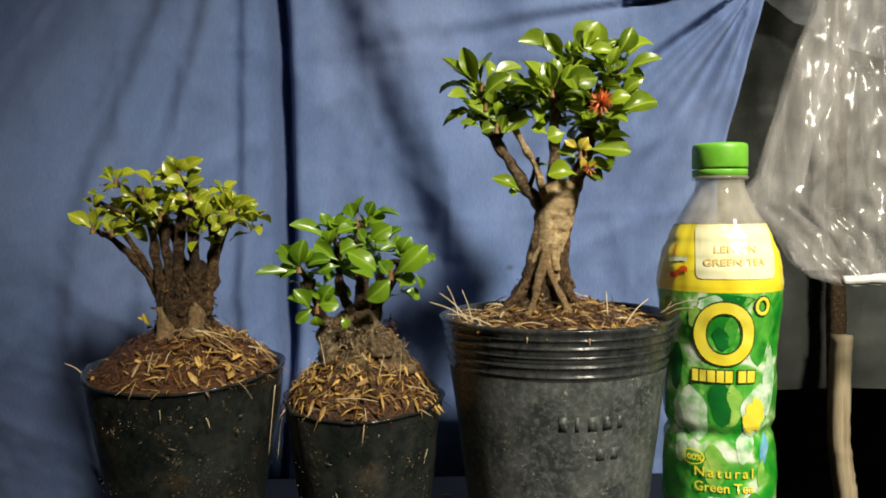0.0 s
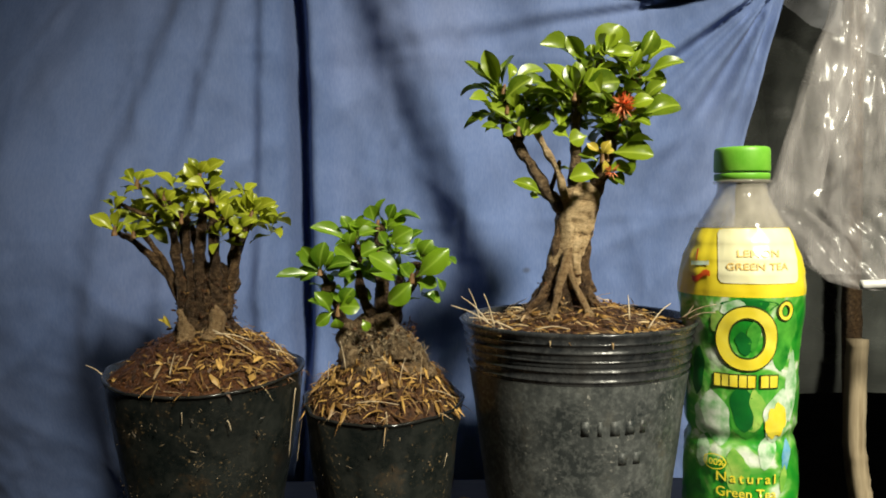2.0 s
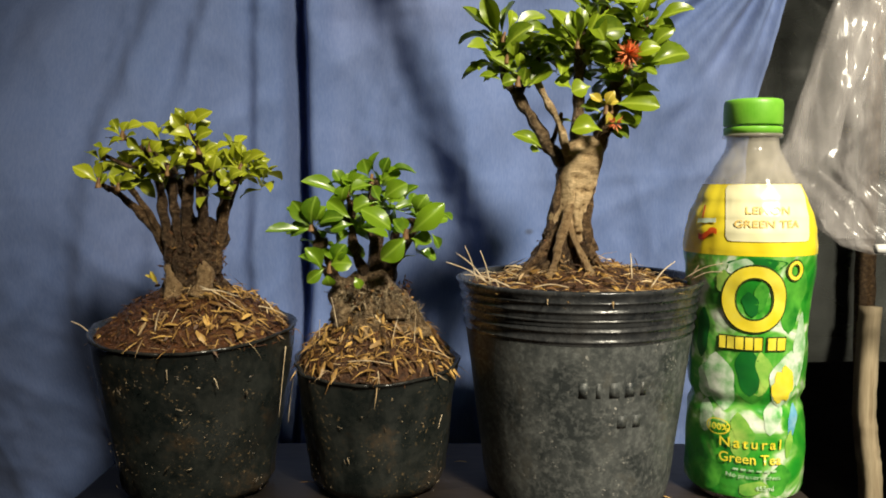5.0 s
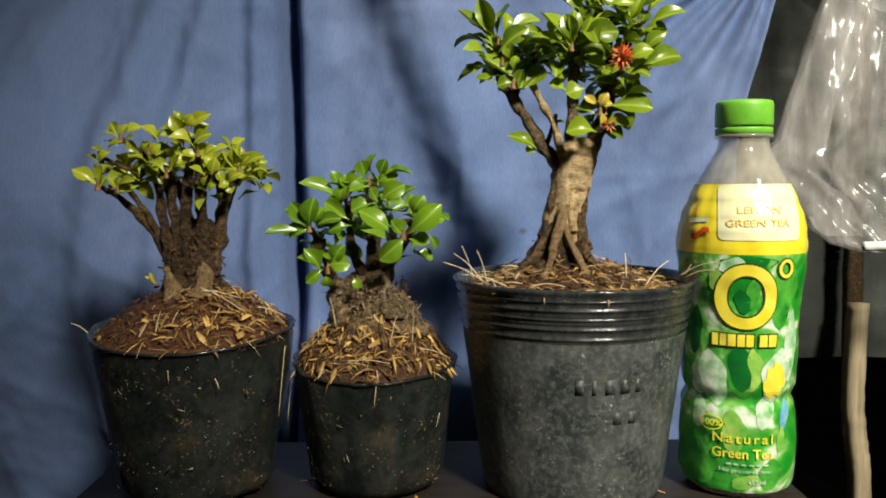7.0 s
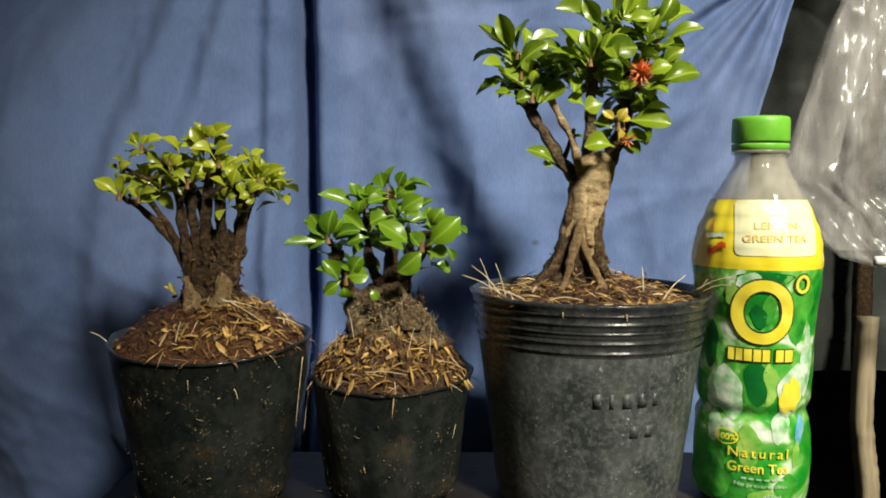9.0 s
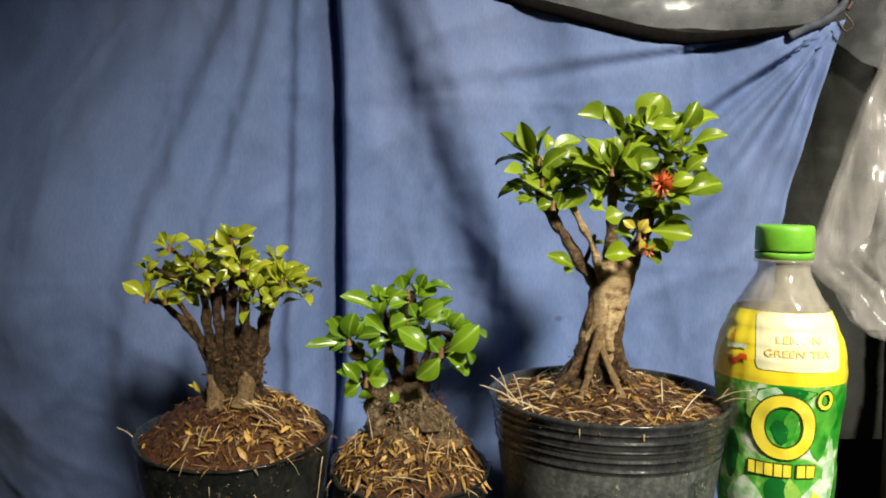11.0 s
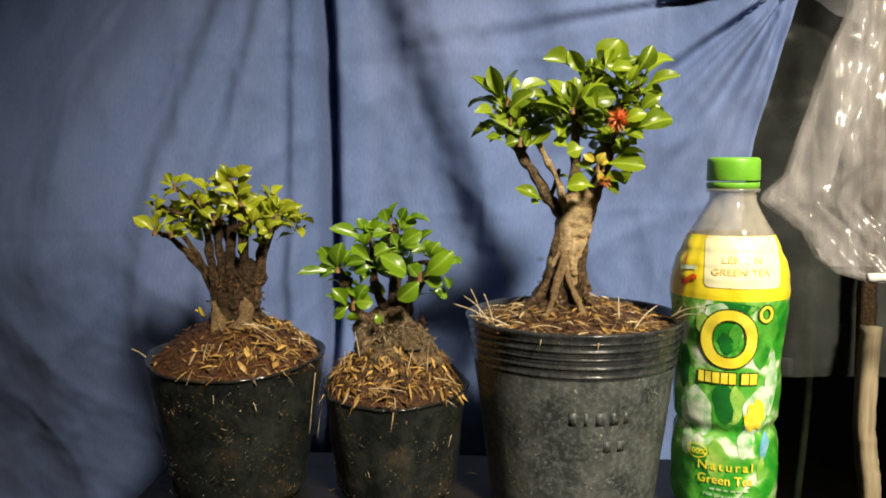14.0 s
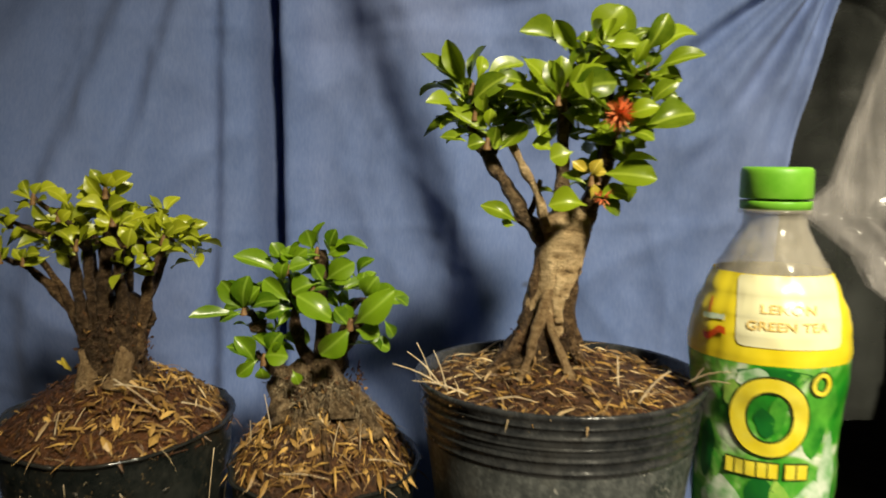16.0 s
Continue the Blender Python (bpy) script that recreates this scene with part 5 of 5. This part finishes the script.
    spray(top, kit, rng, (29, 2, 225), ((30.2, 2, 234.2, 39.2, -0.7, 249.6, 7, 0.7), (33, 2, 233.9, 28.7, 3.1, 244.9, 7.8, 0.8), (34.5, 2, 231.3, 52.3, 8.3, 243, 5.6, 0.5), (35.9, 2, 228.5, 53.6, -3, 233.3, 7.6, 0.75), (33.1, 2, 224.6, 45.1, -2, 223.8, 6.2, 0.6), (31.6, 2, 227.1, 23.9, 0.7, 234.6, 6.2, 0.6), (33.3, 2, 227.1, 36, 1.3, 234.9, 5.6, 0.7), (28.8, 2, 224.3, 17.6, -1.8, 229.9, 9.5, 0.6), (27.6, 2, 221.5, 22.6, 1.3, 216.6, 6.7, 0.7)))
    spray(top, kit, rng, (20, -6, 204), ((20.8, -20, 208.4, 32.6, -23.4, 212.1, 7, 0.8), (26.2, -20, 203.2, 46.6, -18.3, 210, 10.6, 0.75), (19.7, -20, 204.7, 36.9, -17.7, 206.4, 5.3, 0.6), (14.8, -20, 203.4, 2.3, -15.7, 208.3, 5.3, 0.6), (17, -20, 209.8, 7.3, -25.2, 216.6, 4.5, 0.5), (20.8, -20, 200.6, 31, -24.5, 200, 8.4, 0.5)))
    spray(top, kit, rng, (15, -4, 186), ((13.1, -18, 187.4, 32.6, -23.9, 185.6, 9.5, 0.7), (18.5, -18, 190, 32.4, -24.5, 192.3, 5, 0.4), (7.6, -18, 183.3, -1.7, -14.6, 186.9, 4.5, 0.6), (10.3, -18, 177.9, 22.8, -19.8, 179.3, 4.5, 0.5), (12, -18, 176.5, 20.6, -16.3, 172.4, 6.7, 0.8), (7.9, -18, 175.2, -6.7, -20.1, 175.2, 7.6, 0.7), (2.2, -18, 195.6, -6.5, -19.1, 192.9, 8.1, 0.8), (21.3, -18, 194.1, 17.8, -20.1, 199.5, 5.6, 0.6)))
    spray(top, kit, rng, (-14, 0, 168), ((-18.3, -6, 167.5, -32.9, -8.7, 174.3, 5.9, 0.7), (-19.5, -6, 166.2, -24.4, -7, 167.9, 3.9, 0.6), (-4.1, -6, 195.4, -13, -7.3, 198.7, 5.6, 0.5), (-5.2, -6, 200.8, -10.6, -8.1, 202.8, 4.5, 0.6), (-2.5, -6, 178.6, -10.5, -8.8, 180.2, 3.6, 0.5)))
    spray(top, gold, rng, (14, -6, 186), ((8.8, -20, 187.2, 2, -17.3, 192.1, 3.6, 0.6), (8.8, -20, 185.9, 12.5, -22.2, 192.9, 3.6, 0.7), (9.1, -20, 177.8, 9.9, -21.3, 183.6, 3.9, 0.7), (9.4, -20, 186.7, 14.3, -22.4, 188.1, 3.1, 0.5)))
    for x, y, z, n, u in ((-38, 6, 214, 6, 18), (-30, 8, 206, 6, 16), (-20, 8, 214, 6, 17), (-4, 10, 220, 7, 18), (8, 12, 228, 7, 18), (20, 12, 228, 7, 18), (30, 8, 220, 6, 18), (22, 8, 208, 6, 18), (10, 6, 212, 6, 17), (18, 4, 192, 5, 15), (-10, 6, 208, 6, 16), (10, 4, 180, 4, 12), (-34, -4, 204, 5, 15), (-26, -4, 216, 5, 16), (-12, -6, 222, 5, 16), (6, -6, 226, 6, 17), (14, -4, 238, 5, 16), (26, -4, 228, 5, 16), (32, -6, 214, 5, 17), (14, -8, 204, 5, 15), (-42, -2, 212, 4, 14), (4, -4, 206, 4, 14), (22, 2, 236, 5, 17)):
        rosette(top, kit, (x * 0.001, y * 0.001, z * 0.001), n, rng, (-15, 55), u * 0.001, 0.42)
    inner = random.Random(23)
    for x, y, z, n in ((-40, 1, 206, 5), (-33, 2, 215, 5), (-26, 2, 209, 5), (-17, 3, 220, 5), (-8, 3, 215, 5), (2, 3, 214, 5), (10, 4, 220, 6), (17, 4, 214, 6), (24, 3, 219, 6), (28, 2, 209, 5), (15, 3, 202, 5), (24, 2, 199, 4), (19, 3, 186, 4), (36, 3, 222, 4)):
        rosette(top, kit, (x * 0.001, y * 0.001, z * 0.001), n, inner, (-25, 45), 0.0150, 0.48)
    # flower heads: many small pointed florets
    for x, y, z, n, s in ((0.0185, -0.022, 0.2095, 130, 0.0056), (0.0135, -0.020, 0.1785, 26, 0.0040)):
        out = ([], [])
        for _ in range(n):
            d = Vector((rng.gauss(0, 1), rng.gauss(0, 1), rng.gauss(0.25, 1))).normalized()
            sliver(out, Vector((x, y, z)) + d * s * 0.25, d, s * rng.uniform(0.6, 1.1), s * 0.09, d.orthogonal().normalized())
        me = bpy.data.meshes.new("flower_head")
        me.from_pydata(out[0], [], out[1])
        me.materials.append(FLOWER)
        ob = new("flower_head", me)
        ob.parent = top
        tagged(ob, "orange-red spiky flower cluster")
    # loose straws over the rim
    for a, b in (((-0.044, -0.030, 0.105), (-0.068, -0.036, 0.118)), ((-0.046, -0.030, 0.106), (-0.062, -0.030, 0.122)), ((-0.050, -0.026, 0.106), (-0.057, -0.030, 0.126)), ((-0.044, -0.032, 0.105), (-0.050, -0.034, 0.124)), ((-0.036, -0.036, 0.105), (-0.060, -0.040, 0.112)),
                 ((0.026, -0.040, 0.105), (0.040, -0.034, 0.118)), ((0.020, -0.030, 0.108), (0.020, -0.026, 0.121)), ((0.052, -0.012, 0.106), (0.060, -0.020, 0.119)), ((0.050, -0.020, 0.106), (0.062, -0.034, 0.112)), ((0.048, -0.016, 0.106), (0.064, -0.030, 0.116)), ((-0.026, -0.040, 0.105), (-0.008, -0.046, 0.106)), ((-0.040, -0.010, 0.108), (-0.030, -0.030, 0.109))):
        straw(top, a, Vector(a).lerp(Vector(b), 0.85), 0.00075, 0.0015)
    return top


bonsai_many_stems()
bonsai_small()
tall_bonsai()


def table_crumbs():
    rng = random.Random(21)
    out = ([], [])
    for _ in range(60):
        c = Vector((0.010, 0.480, 0.0)) if rng.random() < 0.5 else Vector((rng.uniform(-0.13, 0.19), rng.uniform(0.42, 0.56), 0))
        b = rng.uniform(0, 2 * math.pi)
        p = c + Vector((rng.gauss(0, 0.008), rng.gauss(0, 0.005), 0.0006))
        sliver(out, p, Vector((math.cos(b), math.sin(b), rng.uniform(0, 0.15))), rng.uniform(0.002, 0.010), rng.uniform(0.0003, 0.0008), Vector((0, 0, 1)))
    me = bpy.data.meshes.new("fibre_crumbs")
    me.from_pydata(out[0], [], out[1])
    me.materials.append(STRAW)
    return tagged(new("fibre_crumbs", me), "fallen tan fibres scattered on the stool top", "debris", kind="stuff")


table_crumbs()


# ---------------------------------------------------------------- bottle
BOTTLE_AT = Vector((0.1780, 0.515, 0.0))
FACE = math.radians(-15)
PROFILE = ((0.0235, 0.0), (0.0280, 0.002), (0.0298, 0.006), (0.0303, 0.014), (0.0303, 0.036), (0.0295, 0.044), (0.0272, 0.0495), (0.0293, 0.055), (0.0300, 0.066), (0.0300, 0.084), (0.0306, 0.098), (0.0325, 0.110), (0.0333, 0.119), (0.0333, 0.123), (0.0325, 0.131), (0.0308, 0.138), (0.0276, 0.146), (0.0238, 0.1545), (0.0200, 0.1610), (0.0164, 0.1665), (0.0138, 0.171), (0.0130, 0.176))
PROFILE = tuple((r * 0.910, z) for r, z in PROFILE)


def bottle_r(z):
    for (ra, za), (rb, zb) in zip(PROFILE, PROFILE[1:]):
        if z <= zb:
            return ra + (rb - ra) * smooth01((z - za) / (zb - za)) * 0.5 + (rb - ra) * 0.5 * (z - za) / (zb - za)
    return PROFILE[-1][0]


def crinkle(a, z):
    return 0.0008 * noise.noise((math.cos(a) * 1.8, math.sin(a) * 1.8, z * 45)) + 0.0005 * noise.noise((math.cos(a) * 5, math.sin(a) * 5, z * 120))


def on_bottle(u, z, lift):
    a = FACE + u / bottle_r(z)
    r = bottle_r(z) + crinkle(a, z) + lift
    return Vector((r * math.sin(a), -r * math.cos(a), z))


def decal(name, parent, material, inside, u0, u1, z0, z1, lift, n=26):
    """A printed shape on the label: the cells of a fine grid whose middles lie inside."""
    bm = bmesh.new()
    made = {}

    def vert(i, j):
        if (i, j) not in made:
            made[i, j] = bm.verts.new(on_bottle(u0 + (u1 - u0) * i / n, z0 + (z1 - z0) * j / n, lift))
        return made[i, j]

    for j in range(n):
        for i in range(n):
            if inside((i + 0.5) / n * 2 - 1, (j + 0.5) / n * 2 - 1):
                bm.faces.new((vert(i, j), vert(i + 1, j), vert(i + 1, j + 1), vert(i, j + 1)))
    return part(name, bm, material, parent)


def leaf_decal(name, parent, material, u0, u1, z0, z1, tilt, lift, n=18):
    """A printed leaf or ice shape with a smooth pointed outline."""
    bm = bmesh.new()
    rows = []
    mid, half = (u0 + u1) / 2, (u1 - u0) / 2
    for k in range(n + 1):
        v = k / n * 2 - 1
        w = half * max(0.0, 1 - v * v) ** 0.75 * (1 + 0.12 * math.sin(5 * v + 40 * u0)) + 0.00005
        m = mid + tilt * half * v
        rows.append([bm.verts.new(on_bottle(m + w * e, z0 + (z1 - z0) * k / n, lift)) for e in (-1, -0.6, -0.2, 0.2, 0.6, 1)])
    for a, b in zip(rows, rows[1:]):
        for i in range(5):
            bm.faces.new((a[i], a[i + 1], b[i + 1], b[i]))
    return part(name, bm, material, parent)


def ring_decal(name, parent, material, u, z, wo, ho, wi, hi, lift, power=2.4, n=48):
    """An oval ring (or a full oval when wi is 0)."""
    bm = bmesh.new()
    sup = lambda c: math.copysign(abs(c) ** (2 / power), c)
    rings = []
    for k in range(4):
        s = k / 3
        w, hh = wi + (wo - wi) * s, hi + (ho - hi) * s
        rings.append([bm.verts.new(on_bottle(u + w * sup(math.cos(2 * math.pi * i / n)), z + hh * sup(math.sin(2 * math.pi * i / n)), lift)) for i in range(n)])
    for a, b in zip(rings, rings[1:]):
        for i in range(n):
            j = (i + 1) % n
            bm.faces.new((a[i], b[i], b[j], a[j]))
    if wi < 0.0006:
        bmesh.ops.remove_doubles(bm, verts=bm.verts, dist=1e-5)
    return part(name, bm, material, parent)


def writing(parent, words, u, z, size, material, lift, wide=None, spacing=1.0):
    cu = bpy.data.curves.new("printed_word", "FONT")
    cu.body = words
    cu.size = size
    cu.offset = 0.012 * size
    cu.space_character = spacing
    cu.align_x = "CENTER"
    tmp = new("printed_word", cu)
    me = bpy.data.meshes.new_from_object(tmp.evaluated_get(bpy.context.evaluated_depsgraph_get()))
    bpy.data.objects.remove(tmp)
    bm = bmesh.new()
    bm.from_mesh(me)
    xs = [v.co.x for v in bm.verts]
    k = wide / (max(xs) - min(xs)) if wide else 1.0
    for v in bm.verts:
        v.co = on_bottle(u + v.co.x * k, z + v.co.y, lift)
    bpy.data.meshes.remove(me)
    return part("printed_word", bm, material, parent)


def tea_bottle():
    top = thing("tea_bottle", BOTTLE_AT, "plastic tea bottle with yellow and green label and green cap", "bottle")
    top.scale = (1.0, 1.0, 0.980)
    wob = lambda a, z, r: crinkle(a, z)
    zs = lambda a, b, n: [a + (b - a) * i / n for i in range(n + 1)]
    body = [(0.011, 0.003), (0.0222, 0.0)] + [(bottle_r(z) - 0.0004, z) for z in zs(0.001, 0.176, 80)] + [(0.0123, 0.181)]
    inner = [(r - 0.0006, z) for r, z in reversed(body)]
    part("bottle_body", lathe(body + inner, 72, wob, False), PET, top, "clear plastic bottle wall")
    part("neck_ring", lathe([(0.0130, 0.1755), (0.0138, 0.1762), (0.0138, 0.1772), (0.0130, 0.178)], 64, None, False), PET, top)
    green = part("green_label", lathe([(bottle_r(z), z) for z in zs(0.0045, 0.1205, 90)], 96, wob, False), LABEL_GREEN, top, "green shrink label printed with leaves and ice")
    yellow = part("yellow_label", lathe([(bottle_r(z) + 0.00005, z) for z in zs(0.1205, 0.1535, 110)], 192, wob, False), LABEL_YELLOW, top, "yellow shoulder band of the label")
    # cap: knurled shell and a tamper ring
    knurl = lambda a, z, r: 0.000012 * math.cos(60 * a) if r > 0.014 else 0.0
    cap = part("cap", lathe([(0.0010, 0.1942), (0.0130, 0.1943), (0.0142, 0.1939), (0.0147, 0.1930), (0.0149, 0.1915), (0.0150, 0.1824), (0.0147, 0.1818), (0.0130, 0.1818)], 240, knurl), CAP, top, "bright green ridged screw cap")
    cap.scale = (0.90, 0.90, 1.0)
    ring = part("tamper_ring", lathe([(0.0130, 0.1808), (0.0146, 0.1810), (0.0149, 0.1804), (0.0147, 0.1776), (0.0130, 0.1772)], 96, None, False), CAP, top)
    ring.scale = (0.90, 0.90, 1.0)
    L = 0.0003
    # yellow band print
    decal("cream_panel", yellow, LABEL_CREAM, lambda x, y: abs(x) ** 16 + abs(y) ** 12 < 1, -0.0135, 0.0270, 0.1272, 0.1534, 1.3 * L, 96)
    writing(yellow, "LEMON", 0.005, 0.1400, 0.0046, INK_GOLD, 3 * L, 0.019)
    writing(yellow, "GREEN TEA", 0.005, 0.1338, 0.0046, INK_GOLD, 3 * L, 0.029)
    decal("red_mark", yellow, INK_RED, lambda x, y: abs(x - 0.35 * y) < 0.3, -0.0262, -0.0232, 0.1375, 0.1435, 2 * L, 12)
    decal("red_mark", yellow, INK_RED, lambda x, y: abs(y - 0.55 * math.sin(2.4 * x)) < 0.4, -0.0280, -0.0175, 0.1268, 0.1335, 2 * L, 18)
    decal("pale_mark", yellow, INK_WHITE, lambda x, y: abs(y - 0.2 * x) < 0.75, -0.0285, -0.0180, 0.1350, 0.1378, 2 * L, 10)
    # leaves, ice and fruit printed on the green band
    for k, (mat, u0, u1, z0, z1, tilt) in enumerate(((INK_DEEP, -0.012, 0.014, 0.1130, 0.1200, 0.0), (INK_GREEN, 0.011, 0.026, 0.084, 0.1195, 0.5), (INK_GREEN, -0.009, 0.006, 0.050, 0.076, -0.5), (INK_LIGHT, -0.001, 0.009, 0.054, 0.074, 0.4), (INK_WHITE, -0.026, -0.013, 0.050, 0.070, 0.3), (INK_WHITE, 0.020, 0.029, 0.058, 0.094, 0.5), (INK_BLUE, 0.018, 0.024, 0.034, 0.050, 0.6), (INK_LIGHT, -0.009, 0.002, 0.024, 0.042, 0.2), (INK_GREEN, -0.024, -0.012, 0.006, 0.022, 0.2), (INK_GREEN, 0.008, 0.020, 0.006, 0.022, 0.3), (INK_DEEP, -0.028, -0.020, 0.070, 0.095, 0.2), (INK_WHITE, -0.021, -0.007, 0.046, 0.074, -0.6), (INK_DEEP, -0.007, 0.004, 0.054, 0.078, -0.3), (INK_LIGHT, 0.002, 0.008, 0.058, 0.076, -0.8), (INK_WHITE, 0.006, 0.014, 0.036, 0.054, 0.5), (INK_WHITE, -0.025, -0.017, 0.034, 0.050, 0.2), (INK_LIGHT, -0.008, 0.000, 0.030, 0.046, -0.6), (INK_LIGHT, 0.017, 0.021, 0.024, 0.038, 0.7), (INK_LIGHT, -0.004, 0.008, 0.005, 0.014, 0.8), (INK_LIGHT, -0.017, -0.011, 0.103, 0.114, 0.2), (INK_WHITE, -0.012, -0.002, 0.112, 0.1195, 0.9), (INK_GREEN, 0.000, 0.006, 0.094, 0.110, 0.4), (INK_DEEP, -0.005, 0.002, 0.092, 0.104, -0.5))):
        leaf_decal("printed_leaf" if mat not in (INK_WHITE, INK_BLUE) else "printed_ice", green, mat, u0, u1, max(z0, 0.006), z1, tilt * 0.6, 0.00008 + 0.000012 * k)
    leaf_decal("fruit_rim", green, INK_WHITE, 0.0080, 0.0225, 0.0490, 0.0760, 0.35, 2 * L)
    decal("fruit", green, INK_YELLOW, lambda x, y: (x - 0.3 * y) ** 2 + y * y + 0.18 * math.sin(7 * x + 5 * y) < 0.85, 0.0085, 0.0200, 0.0510, 0.0695, 3 * L, 30)
    ring_decal("logo_outline", green, INK_DARK, 0.0, 0.1005, 0.0143, 0.0163, 0.0076, 0.0094, 2 * L, 2.1)
    ring_decal("logo_ring", green, INK_YELLOW, 0.0, 0.1005, 0.0136, 0.0155, 0.0083, 0.0102, 3 * L, 2.1)
    ring_decal("logo_outline", green, INK_DARK, 0.0182, 0.1140, 0.0048, 0.0052, 0.0018, 0.0024, 2 * L, 2)
    ring_decal("logo_ring", green, INK_YELLOW, 0.0182, 0.1140, 0.0040, 0.0045, 0.0023, 0.0029, 3 * L, 2)
    # the product name, as plain bars
    for k, (u, w) in enumerate(((-0.0130, 0.0028), (-0.0094, 0.0030), (-0.0056, 0.0034), (-0.0016, 0.0032), (0.0022, 0.0032), (0.0082, 0.0036), (0.0124, 0.0036))):
        decal("name_shadow", green, INK_DARK, lambda x, y: True, u - w / 2 - 0.0006, u + w / 2 + 0.0006, 0.0760, 0.0830, 2 * L, 5)
        decal("name_bar", green, INK_YELLOW, lambda x, y: True, u - w / 2, u + w / 2, 0.0766, 0.0824, 3 * L, 5)
    ring_decal("badge_ring", green, INK_YELLOW, -0.0140, 0.0385, 0.0056, 0.0038, 0.0050, 0.0033, 3 * L, 2)
    writing(green, "100%", -0.0140, 0.0370, 0.0042, INK_YELLOW, 3 * L, 0.0088)
    writing(green, "Natural", 0.0005, 0.0295, 0.0068, INK_YELLOW, 3 * L, 0.0270, 1.35)
    writing(green, "Green Tea", 0.0005, 0.0222, 0.0066, INK_YELLOW, 3 * L, 0.0275)
    writing(green, "No preservatives", 0.002, 0.0150, 0.0030, INK_WHITE, 3 * L, 0.0240)
    decal("small_print", green, INK_WHITE, lambda x, y: int((x + 1) * 9) % 3 != 0, -0.008, 0.012, 0.0186, 0.0196, 3 * L, 18)
    writing(green, "455ml", 0.007, 0.0095, 0.0034, INK_WHITE, 3 * L, 0.0080)
    return top


tea_bottle()


# ---------------------------------------------------------------- unseen walls added to close the yard
def yard_walls():
    for name, lo, hi in (("wall_left", (-3.6, -4.0, FLOOR), (-3.5, 3.1, 3.0)), ("wall_right", (4.5, -4.0, FLOOR), (4.6, 3.1, 3.0)), ("wall_front", (-3.6, -4.1, FLOOR), (4.6, -4.0, 3.0))):
        bm = bmesh.new()
        box(bm, lo, hi)
        tagged(part(name, bm, NIGHT_WALL, smooth=False), "unseen near-black wall added to close the yard", "wall", kind="structure")


yard_walls()
